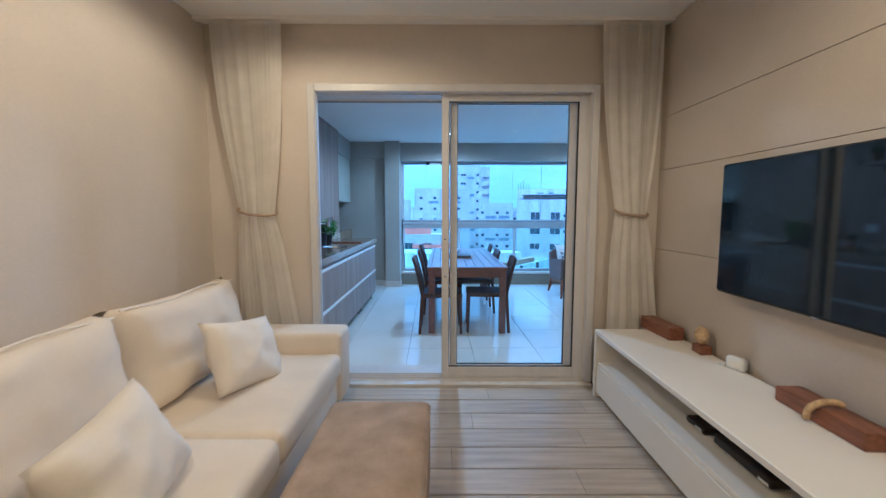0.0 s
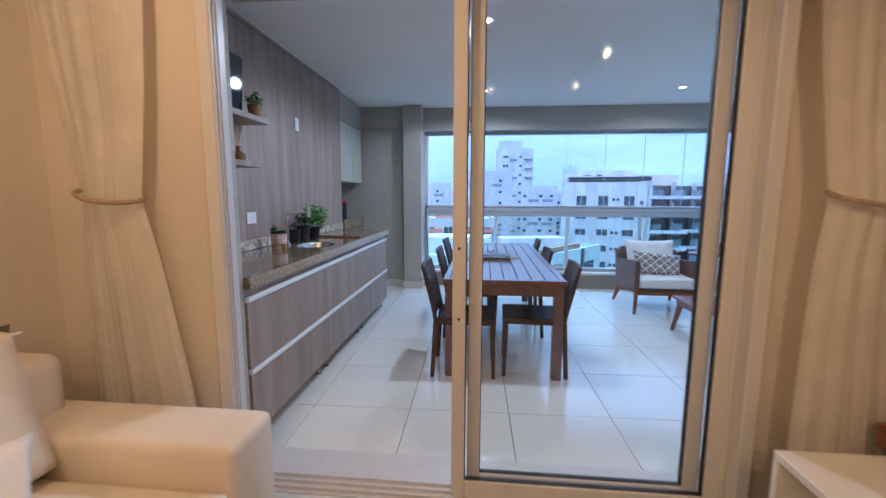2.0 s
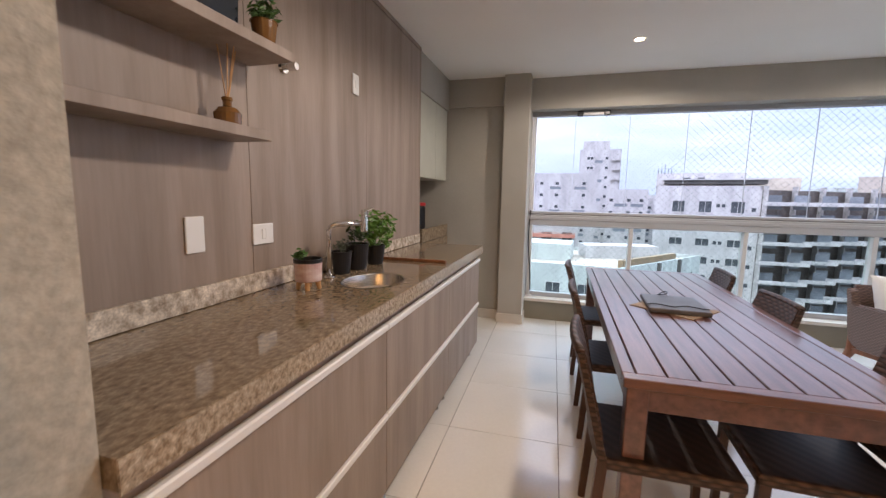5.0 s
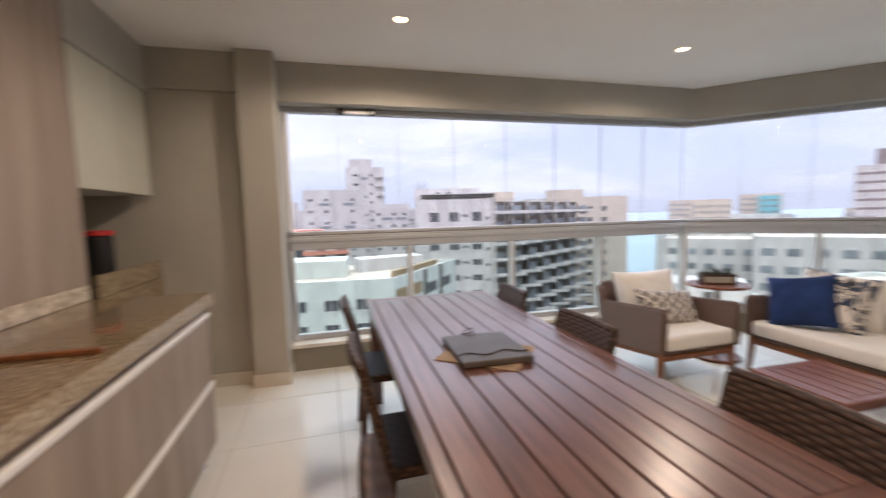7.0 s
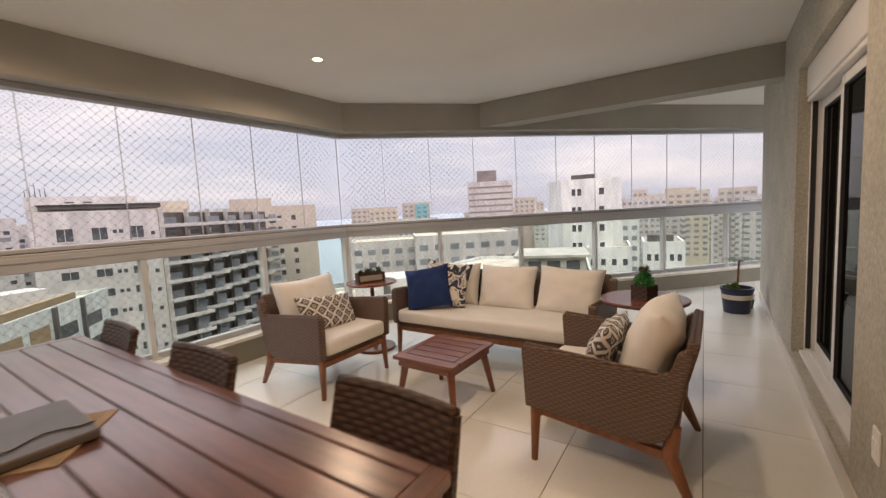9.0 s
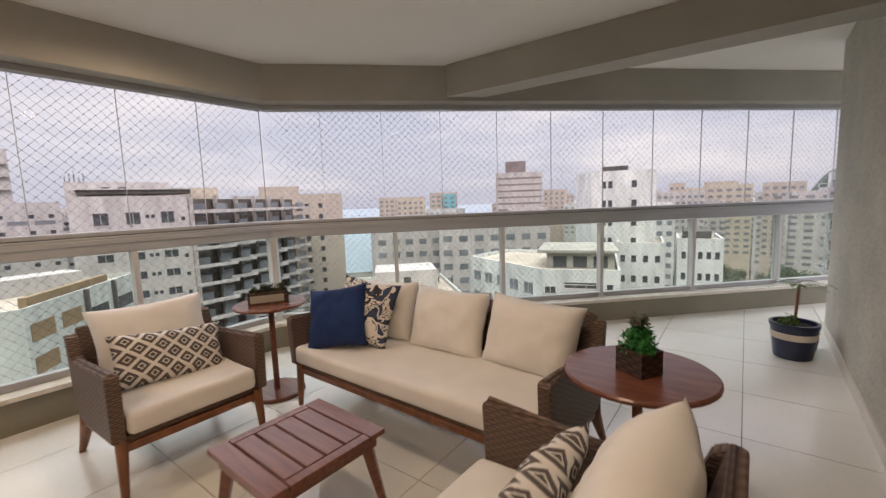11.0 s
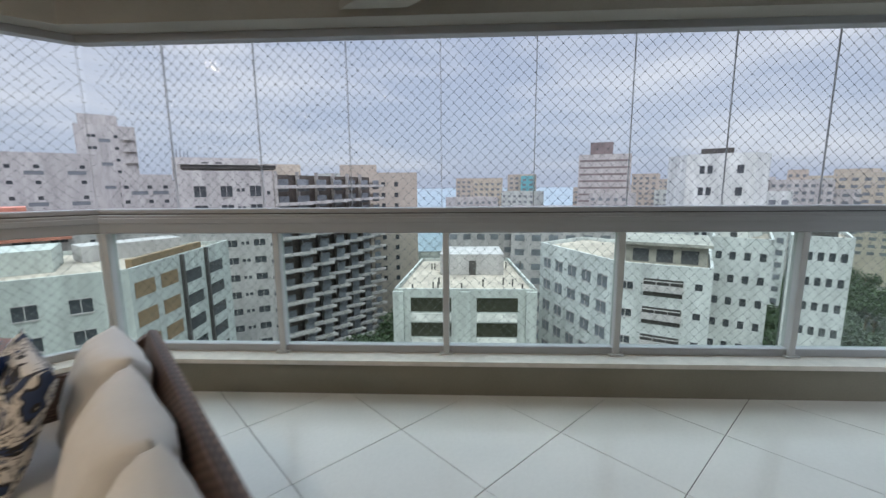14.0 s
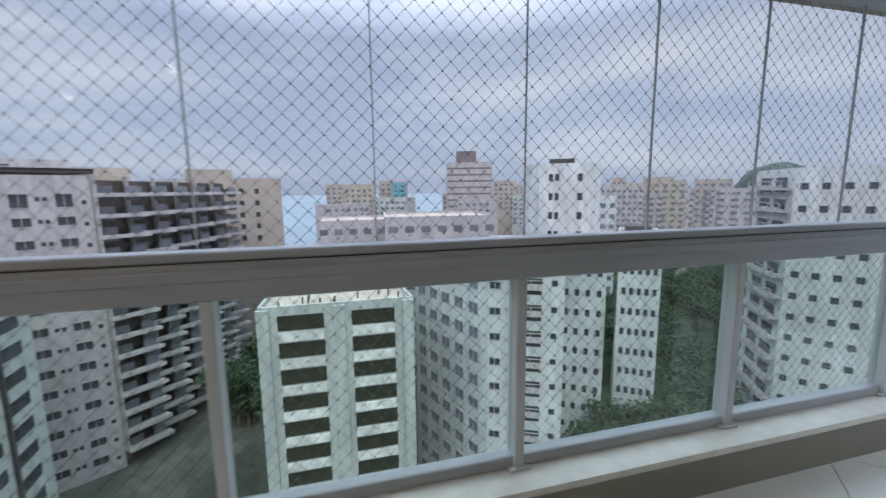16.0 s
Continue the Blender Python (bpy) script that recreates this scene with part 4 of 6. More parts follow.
# ---- kitchen side of the balcony ----
PX = -0.48                                        # face of the wood panelling
cladding = thing("wall_panelling", Matrix(), "tall grey-brown oak laminate panelling on the side wall", "panelling", kind="structure")
ys = [4.436, 5.39, 6.40, 7.40]
for a, b in zip(ys, ys[1:]):
    part("panel", box(B(), PX - 0.03, a + 0.0012, 0.0, PX, b - 0.0012, ZB - 0.03, bevel=0.001), M_PANEL, cladding)
part("head_trim", box(B(), PX - 0.03, 4.436, ZB - 0.028, PX + 0.008, 7.40, ZB - 0.002), M_PANEL, cladding)
part("edge", box(B(), PX - 0.03, 7.401, 0.0, PX + 0.001, 7.415, ZB - 0.002), M_PANEL, cladding)


def base_cabinet(y0, y1):
    t = thing("base_cabinet", Matrix(), "low oak laminate cabinet with two drawer fronts and aluminium grips", "cabinet", "balcony cabinets")
    xf = 0.075
    part("body", box(B(), PX + 0.004, y0 + 0.001, 0.10, xf - 0.02, y1 - 0.001, 0.868), M_PANEL, t)
    for z0, z1 in ((0.105, 0.425), (0.455, 0.80)):
        d = part("drawer_front", box(B(), xf - 0.018, y0 + 0.0025, z0, xf, y1 - 0.0025, z1, bevel=0.0015), M_PANEL, t)
        bm = B()
        box(bm, xf - 0.016, y0 + 0.0025, z1, xf + 0.010, y1 - 0.0025, z1 + 0.026, bevel=0.004)
        part("handle", bm, M_ALU, d, "white aluminium grip rail")
    for y in (y0 + 0.07, y1 - 0.07):
        for x in (PX + 0.08, xf - 0.06):
            part("foot", lathe(B(), [(0.02, 0), (0.02, 0.01), (0.012, 0.014), (0.012, 0.1)], 10, (x, y, 0)), M_STEEL, t)


for a, b in ((4.436, 5.465), (5.465, 6.415), (6.415, 7.345)):
    base_cabinet(a, b)
bm = B()
CX, CY, CR = -0.122, 5.755, 0.18
n = 40
top, bot = 0.928, 0.872
outer = [(PX + 0.004, 4.434), (0.094, 4.434), (0.094, 7.371), (PX + 0.004, 7.371)]


def rim(a):
    """Point of the slab's outline in the direction a from the sink's centre."""
    dx, dy = math.cos(a), math.sin(a)
    k = min(((0.094 - CX) / dx if dx > 1e-6 else 9e9), ((PX + 0.004 - CX) / dx if dx < -1e-6 else 9e9), ((7.371 - CY) / dy if dy > 1e-6 else 9e9), ((4.434 - CY) / dy if dy < -1e-6 else 9e9))
    return CX + dx * k, CY + dy * k


angs = sorted([2 * math.pi * i / n for i in range(n)] + [math.atan2(y - CY, x - CX) % (2 * math.pi) for x, y in outer])
loops = []
for z in (top, bot):
    loops.append([bm.verts.new((CX + CR * 0.78 * math.cos(a), CY + CR * math.sin(a), z)) for a in angs])
    loops.append([bm.verts.new((*rim(a), z)) for a in angs])
for i in range(len(angs)):
    j = (i + 1) % len(angs)
    bm.faces.new((loops[0][i], loops[1][i], loops[1][j], loops[0][j]))
    bm.faces.new((loops[2][j], loops[3][j], loops[3][i], loops[2][i]))
    bm.faces.new((loops[1][i], loops[3][i], loops[3][j], loops[1][j]))
    bm.faces.new((loops[0][j], loops[2][j], loops[2][i], loops[0][i]))
worktop = thing("worktop", Matrix(), "polished brown granite worktop with a speckled cream edge and backsplash", "worktop")
part("slab", bm, M_GRANITE, worktop)
part("front_edge", box(B(), 0.0945, 4.434, 0.868, 0.099, 7.371, 0.926), M_GRANITEE, worktop)
part("backsplash", box(B(), PX + 0.003, 4.436, 0.93, PX + 0.022, 7.371, 1.005, bevel=0.002), M_GRANITEL, worktop)
part("end_edge", box(B(), PX + 0.01, 7.3715, 0.868, 0.099, 7.376, 0.926), M_GRANITEL, worktop)
bm = B()
lathe(bm, [(CR * 1.02, 0.93), (CR * 1.0, 0.931), (CR * 0.985, 0.925), (CR * 0.96, 0.82), (CR * 0.86, 0.785), (0.03, 0.78), (0.028, 0.776)], 36)
for v in bm.verts:
    v.co.x = CX + v.co.x * 0.78
    v.co.y += CY
bm.faces.ensure_lookup_table()
bmesh.ops.delete(bm, geom=[max(bm.faces, key=lambda f: len(f.verts) * 100 + f.calc_center_median().z)], context="FACES_ONLY")
sink = tagged(part("sink", bm, M_STEEL, smooth=True), "oval brushed steel sink set into the worktop", "sink")
tap = thing("faucet", Matrix.Translation((-0.346, 5.735, 0.928)), "tall angular chrome faucet beside the sink", "faucet")
part("base", lathe(B(), [(0.024, 0), (0.024, 0.008), (0.014, 0.014)], 16), M_CHROME, tap, smooth=True)
pts = [(0, 0, 0.01), (0, 0, 0.225)] + [(0.05 * (1 - math.cos(a)) * 0.8, 0.05 * (1 - math.cos(a)) * 0.6, 0.225 + 0.035 * math.sin(a)) for a in np.linspace(0.2, math.pi / 2, 7)] + [(0.135, 0.09, 0.262)]
part("spout", tube(B(), pts, 0.0125, 12), M_CHROME, tap, smooth=True)
part("valve", lathe(B(), [(0.0165, 0.222), (0.018, 0.226), (0.018, 0.298), (0.016, 0.302), (0.0165, 0.306), (0.0165, 0.324), (0.014, 0.328)], 18, (0.14, 0.093, 0)), M_CHROME, tap)
part("lever", rod(B(), (0.14, 0.093, 0.322), (0.178, 0.118, 0.338), 0.006, 0.005, 8), M_CHROME, tap)
part("wooden_strip", box(B(), PX + 0.03, 6.36, 0.928, 0.06, 6.385, 0.945, bevel=0.003), M_WOODBOX)
tagged(bpy.data.objects["wooden_strip"], "thin brown wooden strip lying across the worktop", "strip")


def leaf_cluster(bm, r, n, size, seed, squash=1.0):
    """Many small folded leaves turned every way, thinner towards the outside."""
    rnd = random.Random(seed)
    for _ in range(n):
        d = Vector((rnd.gauss(0, 1), rnd.gauss(0, 1), rnd.gauss(0, 1) * squash)).normalized() * r * rnd.uniform(0.35, 1.08)
        m = Matrix.Translation(d) @ pose(0, 0, 0, rnd.uniform(-60, 60), rnd.uniform(-60, 60), rnd.uniform(0, 360))
        s = size * rnd.uniform(0.6, 1.3)
        a = [bm.verts.new(m @ Vector(p)) for p in ((0, -s, 0), (s * 0.42, 0, s * 0.2), (0, s, 0.1 * s), (-s * 0.42, 0, s * 0.2), (0, 0, 0))]
        for i in range(4):
            bm.faces.new((a[i], a[(i + 1) % 4], a[4]))
    return bm


def herb_pot(x, y, z, r, h, mat, crown, n, size, label, seed, squash=0.8, leaf=M_LEAF):
    t = thing("potted_plant", Matrix.Translation((x, y, z)), label, "plant")
    part("pot", lathe(B(), [(r * 0.75, 0), (r * 0.78, 0.004), (r, h * 0.96), (r * 1.06, h * 0.96), (r * 1.06, h), (r * 0.92, h), (r * 0.9, h * 0.86)], 24), mat, t, smooth=False)
    part("soil", lathe(B(), [(r * 0.9, h * 0.85), (r * 0.88, h * 0.88)], 20), M_SOIL, t)
    bm = B()
    rnd = random.Random(seed)
    for k in range(7):
        a = rnd.uniform(0, 6.28)
        rod(bm, (0.3 * r * math.cos(a), 0.3 * r * math.sin(a), h * 0.85), (crown * 0.6 * math.cos(a), crown * 0.6 * math.sin(a), h + crown * rnd.uniform(0.5, 1.1)), 0.0025, 0.0012, 5)
    part("stem", bm, leaf, t)
    bm = leaf_cluster(B(), crown, n, size, seed, squash)
    bmesh.ops.translate(bm, verts=bm.verts[:], vec=(0, 0, h + crown * 0.75))
    part("leaves", bm, leaf, t, "dense small green leaves")
    return t


herb_pot(-0.352, 5.862, 0.928, 0.053, 0.115, M_BLACK, 0.042, 46, 0.015, "small black nursery pot with sparse grey-green herb", 3, 0.45, M_ROSETTE)
herb_pot(-0.345, 6.01, 0.928, 0.066, 0.14, M_BLACK, 0.058, 90, 0.017, "black nursery pot with dark herb on the worktop", 4, 0.7, M_LEAFD)
herb_pot(-0.325, 6.20, 0.928, 0.058, 0.115, M_BLACK, 0.115, 460, 0.023, "black nursery pot with bushy bright green basil", 5, 0.75, M_BASIL)
pk = thing("potted_plant", Matrix.Translation((-0.30, 5.50, 0.928)), "marbled pink pot with a black rim on small wooden legs", "plant")
part("pot", lathe(B(), [(0.05, 0.036), (0.055, 0.04), (0.058, 0.115), (0.053, 0.117), (0.05, 0.11)], 28), M_PINK, pk, smooth=False)
part("rim", lathe(B(), [(0.0585, 0.115), (0.0595, 0.132), (0.054, 0.132), (0.052, 0.116)], 28), M_BLACK, pk)
for k in range(4):
    a = k * 1.571 + 0.5
    part("leg", rod(B(), (0.036 * math.cos(a), 0.036 * math.sin(a), 0.041), (0.044 * math.cos(a), 0.044 * math.sin(a), 0), 0.013, 0.009), M_BAMBOO, pk)
bm = leaf_cluster(B(), 0.028, 26, 0.02, 9, 0.6)
bmesh.ops.translate(bm, verts=bm.verts[:], vec=(-0.02, -0.02, 0.15))
part("leaves", bm, M_LEAF, pk)


def wall_shelf(y0, y1, z, d, label):
    t = thing("wall_shelf", Matrix(), label, "shelf", "two wall shelves")
    part("board", box(B(), PX + 0.001, y0, z - 0.035, PX + d, y1, z, bevel=0.0015), M_PANEL, t)


wall_shelf(4.436, 5.41, 1.85, 0.20, "oak laminate wall shelf holding a small television")
wall_shelf(4.436, 5.315, 1.55, 0.17, "narrow oak laminate wall shelf under the television shelf")
screen("television", pose(PX + 0.11, 4.945, 2.04, 0, 0, 90) @ pose(0, 0, 0, 4, 0, 0), 0.62, 0.355, "small black television standing on the shelf", True)
sp = herb_pot(PX + 0.135, 5.335, 1.85, 0.045, 0.085, M_AMBER, 0.05, 90, 0.02, "small dark round pot with a green trailing plant on the shelf", 21, 0.7)
df = thing("reed_diffuser", Matrix.Translation((PX + 0.085, 5.20, 1.55)), "amber glass bottle with reed sticks on the narrow shelf", "diffuser")
part("bottle", lathe(B(), [(0.03, 0), (0.042, 0.008), (0.044, 0.045), (0.03, 0.062), (0.014, 0.068), (0.014, 0.085), (0.017, 0.087), (0.017, 0.097)], 20), M_AMBER, df, smooth=False)
for k in range(4):
    part("reed", rod(B(), (0, 0, 0.07), (0.025 * math.cos(k * 1.9), 0.045 * math.sin(k * 1.9) + 0.015, 0.27), 0.0022, seg=5), M_BAMBOO, df)
hk = thing("shut_off_valve", Matrix.Translation((PX, 5.612, 1.872)), "round chrome shut-off valve on the wood panelling", "valve")
part("flange", rod(B(), (0.001, 0, 0), (0.012, 0, 0), 0.031, 0.026, 24), M_CHROME, hk)
part("stem", rod(B(), (0.012, 0, 0), (0.035, 0, 0), 0.013, 0.013, 16), M_STEEL, hk)
part("knob", rod(B(), (0.035, 0, 0), (0.07, 0, 0), 0.019, 0.016, 20), M_CHROME, hk)
plate("wall_plate", pose(PX, 5.115, 1.183, 0, 0, 90), 0.075, 0.125, "blank white wall plate on the panelling", "socket", 0)
plate("wall_socket", pose(PX, 5.445, 1.16, 0, 0, 90), 0.12, 0.085, "white double socket on the panelling", "socket", 1)
plate("light_switch", pose(PX, 6.26, 1.965, 0, 0, 90), 0.07, 0.115, "white antenna outlet high on the panelling", "switch", 1, True)

# ---- grill niche ----
cabu = thing("wall_cabinet", Matrix(), "grey-green wall cabinet above the grill niche", "cabinet")
part("body", box(B(), -1.09, 7.42, 1.50, -0.53, 8.36, 2.233), M_CAB, cabu)
for a, b in ((7.42, 7.955), (7.96, 8.36)):
    part("door", box(B(), -0.529, a + 0.002, 1.50, -0.511, b - 0.002, 2.231, bevel=0.002), M_CAB, cabu)
ledge = solid("grill_counter", M_GRANITE, (-1.09, 7.42, 0.0, -0.50, 8.41, 0.90), label="dark granite grill counter in the niche", category="counter", kind="")
part("upstand", box(B(), -0.52, 7.55, 0.901, -0.50, 8.40, 1.03, bevel=0.003), M_GRANITE, ledge)
jar = thing("storage_jar", Matrix.Translation((-0.75, 8.12, 0.90)), "dark storage jar with a red lid in the niche", "jar")
part("jar", lathe(B(), [(0.075, 0), (0.08, 0.02), (0.08, 0.31), (0.07, 0.33)], 20), M_BLACK, jar)
part("lid", lathe(B(), [(0.082, 0.33), (0.084, 0.335), (0.084, 0.358), (0.07, 0.364)], 20), M_RED, jar, "red lid")
bm = B()
tube(bm, [Vector((0.395 + 0.02 * math.sin(z * 5), 8.63, z)) for z in np.linspace(0.30, 1.2, 14)], 0.006, 6)
tagged(part("cord", bm, M_RUBBER), "thin dark blind cord hanging beside the column", "cord")


# ---- dining group ----
def dining_table():
    t = thing("dining_table", Matrix(), "long red-brown slatted hardwood dining table", "table")
    x0, x1, y0, y1, z = 0.944, 1.818, 5.447, 7.80, 0.735
    n, gap, rim_w, end_w = 8, 0.006, 0.046, 0.052
    w = (x1 - x0 - 2 * rim_w) / n
    for k in range(n):
        xa = x0 + rim_w + k * w
        part("slat", box(B(), xa + gap / 2, y0 + end_w + 0.001, z - 0.024, xa + w - gap / 2, y1 - end_w - 0.001, z, bevel=0.0025), M_TABLE, t)
    for a, b in ((x0, x0 + rim_w - gap / 2), (x1 - rim_w + gap / 2, x1)):
        part("side_board", box(B(), a, y0 + end_w + 0.001, z - 0.034, b, y1 - end_w - 0.001, z, bevel=0.003), M_TABLE, t)
    for a, b in ((y0, y0 + end_w), (y1 - end_w, y1)):
        part("end_board", box(B(), x0, a, z - 0.034, x1, b, z + 0.0005, bevel=0.003), M_TABLEEND, t)
    for b in ((x0 + 0.02, y0 + 0.02, x1 - 0.02, y0 + 0.045), (x0 + 0.02, y1 - 0.045, x1 - 0.02, y1 - 0.02), (x0 + 0.02, y0 + 0.046, x0 + 0.045, y1 - 0.046), (x1 - 0.045, y0 + 0.046, x1 - 0.02, y1 - 0.046)):
        part("apron", box(B(), b[0], b[1], z - 0.115, b[2], b[3], z - 0.026, bevel=0.002), M_TABLE, t)
    part("brace", box(B(), x0 + 0.05, (y0 + y1) / 2 - 0.03, z - 0.06, x1 - 0.05, (y0 + y1) / 2 + 0.03, z - 0.026), M_TABLE, t)
    for x in (x0 + 0.015, x1 - 0.085):
        for y in (y0 + 0.015, y1 - 0.085):
            part("leg", box(B(), x, y, 0, x + 0.07, y + 0.07, z - 0.026, bevel=0.003), M_TABLE, t)


dining_table()


def dining_chair():
    """Faces +x; the seat's middle over the origin."""
    t = thing("dining_chair", Matrix(), "dark woven wicker dining chair with slim dark legs", "chair", "chairs round the table")
    bm = B()
    box(bm, -0.20, -0.21, 0.40, 0.23, 0.21, 0.445, bevel=0.012, seg=2)
    part("seat", bm, M_WICKERD, t)
    n = 10
    rows = []
    bm = B()
    for j in range(n + 1):
        z = 0.44 + 0.375 * j / n
        x = -0.20 - 0.085 * (j / n) ** 1.4
        rows.append((x, z))
    faces = []
    for side in (0.0, -0.026):
        grid = [[bm.verts.new((x + side - 0.018 * (1 - (2 * i / 8 - 1) ** 2), (2 * i / 8 - 1) * (0.21 - 0.006 * j / n), z)) for i in range(9)] for j, (x, z) in enumerate(rows)]
        for lo, hi in zip(grid, grid[1:]):
            for i in range(8):
                q = (lo[i], lo[i + 1], hi[i + 1], hi[i])
                bm.faces.new(q if side else q[::-1])
        faces.append(grid)
    f, g = faces
    for i in range(8):
        bm.faces.new((f[-1][i], f[-1][i + 1], g[-1][i + 1], g[-1][i]))
        bm.faces.new((f[0][i + 1], f[0][i], g[0][i], g[0][i + 1]))
    for j in range(n):
        bm.faces.new((f[j][0], f[j + 1][0], g[j + 1][0], g[j][0]))
        bm.faces.new((f[j + 1][8], f[j][8], g[j][8], g[j + 1][8]))
    bmesh.ops.recalc_face_normals(bm, faces=bm.faces[:])
    part("backrest", bm, M_WICKERD, t)
    bm = B()
    tube(bm, [(rows[-1][0] - 0.013 - 0.018 * (1 - u * u), u * 0.205, 0.815) for u in np.linspace(-1, 1, 9)], 0.016, 8)
    part("top_roll", bm, M_WICKERD, t, smooth=True)
    for y in (-0.19, 0.19):
        bm = B()
        rod(bm, (-0.205, y, 0.44), (-0.235, y, 0.0), 0.026, 0.02, square=True)
        part("leg", bm, M_CHAIRLEG, t, "tapered dark brown leg")
        bm = B()
        rod(bm, (0.205, y, 0.405), (0.215, y, 0.0), 0.024, 0.019, square=True)
        part("leg", bm, M_CHAIRLEG, t, "tapered dark brown leg")
        bm = B()
        rod(bm, (-0.205, y * 1.1, 0.44), (-0.297, y * 1.08, 0.81), 0.017, 0.014, square=True)
        part("back_post", bm, M_WICKERD, t)
    return t


ch = dining_chair()
ch.matrix_basis = pose(1.10, 5.64, 0)
copy_thing(ch, pose(1.105, 6.49, 0, 0, 0, 1))
copy_thing(ch, pose(1.09, 7.34, 0, 0, 0, -1))
copy_thing(ch, pose(1.615, 5.70, 0, 0, 0, 178))
copy_thing(ch, pose(1.555, 6.56, 0, 0, 0, 181))
copy_thing(ch, pose(1.565, 7.39, 0, 0, 0, 177))
fo = thing("folder", pose(1.34, 6.52, 0.735, 0, 0, -2), "charcoal felt folder lying on printed cards on the table", "folder")
part("card", box(B(), -0.17, -0.15, 0, 0.17, 0.15, 0.004, m=pose(0, -0.02, 0, 0, 0, -38)), M_PAPER, fo, "tan printed card")
bm = B()
box(bm, -0.145, -0.175, 0.0045, 0.145, 0.175, 0.03, bevel=0.006, seg=2)
part("cover", bm, M_FOLDER, fo)
bm = B()
tube(bm, [Vector((-0.05 + 0.05 * math.sin(a), 0.175 + 0.03 * math.sin(a * 2), 0.03 + 0.02 * math.sin(a))) for a in np.linspace(0, math.pi, 10)], 0.003, 6)
part("loop", bm, M_BLACK, fo)
bm = B()
tube(bm, [Vector((-0.145 + 0.29 * k / 9, -0.10 + 0.02 * math.sin(k * 1.3), 0.033)) for k in range(10)], 0.0025, 6)
part("elastic", bm, M_BLACK, fo)


# ---- lounge group ----
def lounge(name, w, seats, label, category):
    """Wicker body, raised on a tapered hardwood frame. Faces -y, middle over the origin; 0.77 deep."""
    t = thing(name, Matrix(), label, category)
    h = w / 2
    part("seat_deck", box(B(), -h + 0.03, -0.34, 0.265, h - 0.03, 0.25, 0.305, bevel=0.008), M_WICKER, t)
    for s in (-1, 1):
        bm = B()
        prism(bm, [(-0.375, 0.292), (-0.20, 0.275), (0.0, 0.252), (0.14, 0.24), (0.20, 0.246), (0.25, 0.275), (0.285, 0.35), (0.315, 0.50), (0.35, 0.66), (0.33, 0.675), (0.295, 0.655), (0.262, 0.565), (0.22, 0.55), (-0.375, 0.605), (-0.388, 0.59)], 0, 0.055)
        m = Matrix(((0, 0, 1, s * h - (0.055 if s > 0 else 0)), (1, 0, 0, 0), (0, 1, 0, 0), (0, 0, 0, 1)))
        bmesh.ops.transform(bm, verts=bm.verts[:], matrix=m)
        bmesh.ops.recalc_face_normals(bm, faces=bm.faces[:])
        bmesh.ops.bevel(bm, geom=bm.edges[:], offset=0.005, segments=2, affect="EDGES")
        arm = part("armrest", bm, M_WICKER, t)
        part("arm_cap", rod(B(), (s * (h - 0.0275), -0.372, 0.606), (s * (h - 0.0275), 0.22, 0.555), 0.011, 0.011, 8), M_WICKER, arm)
    bm = B()
    box(bm, -h + 0.05, -0.022, -0.215, h - 0.05, 0.022, 0.215, bevel=0.012, seg=2, m=Matrix.Translation((0, 0.302, 0.492)) @ pose(0, 0, 0, -14, 0, 0))
    part("backrest", bm, M_WICKER, t)
    part("front_rail", box(B(), -h + 0.05, -0.345, 0.222, h - 0.05, -0.31, 0.264, bevel=0.006), M_LEG, t, "brown hardwood rail")
    part("rear_rail", box(B(), -h + 0.05, 0.25, 0.185, h - 0.05, 0.285, 0.235, bevel=0.006), M_LEG, t, "brown hardwood rail")
    for s in (-1, 1):
        part("side_rail", rod(B(), (s * (h - 0.04), -0.33, 0.268), (s * (h - 0.04), 0.275, 0.195), 0.021, 0.025, square=True), M_LEG, t, "brown hardwood rail")
        part("leg", rod(B(), (s * (h - 0.042), -0.335, 0.285), (s * (h - 0.028), -0.345, 0), 0.027, 0.016, 10), M_LEG, t, "tapered hardwood leg")
        bm = B()
        rod(bm, (s * (h - 0.04), 0.285, 0.335), (s * (h - 0.038), 0.262, 0.19), 0.024, 0.036, 10)
        rod(bm, (s * (h - 0.038), 0.262, 0.20), (s * (h - 0.012), 0.35, 0), 0.034, 0.016, 10)
        part("leg", bm, M_LEG, t, "bent tapered hardwood leg")
    bm = B()
    box(bm, -h + 0.062, -0.39, 0.307, h - 0.062, 0.235, 0.418, bevel=0.03, seg=4)
    bmesh.ops.subdivide_edges(bm, edges=[e for e in bm.edges if e.calc_length() > 0.3], cuts=7, use_grid_fill=True)
    for v in bm.verts:
        v.co.z += (0.012 * noise.noise(v.co * 3) + 0.004 * noise.noise(v.co * 11)) * (v.co.z > 0.39)
    part("seat_cushion", bm, M_CREAM, t, smooth=True)
    step = (w - 0.13) / seats
    for k in range(seats):
        x = -h + 0.065 + step * (k + 0.5)
        m = Matrix.Translation((x, 0.165, 0.575 if seats > 1 else 0.59)) @ pose(0, 0, 0, -19, (k - (seats - 1) / 2) * 2.5, (k - (seats - 1) / 2) * -2)
        part("back_cushion", cushion(B(), step * 0.99, 0.41 if seats > 1 else 0.44, 0.23, m, 26, 3.0, 0.008, k + (7 if seats > 1 else 2)), M_CREAM, t, smooth=True)
    return t


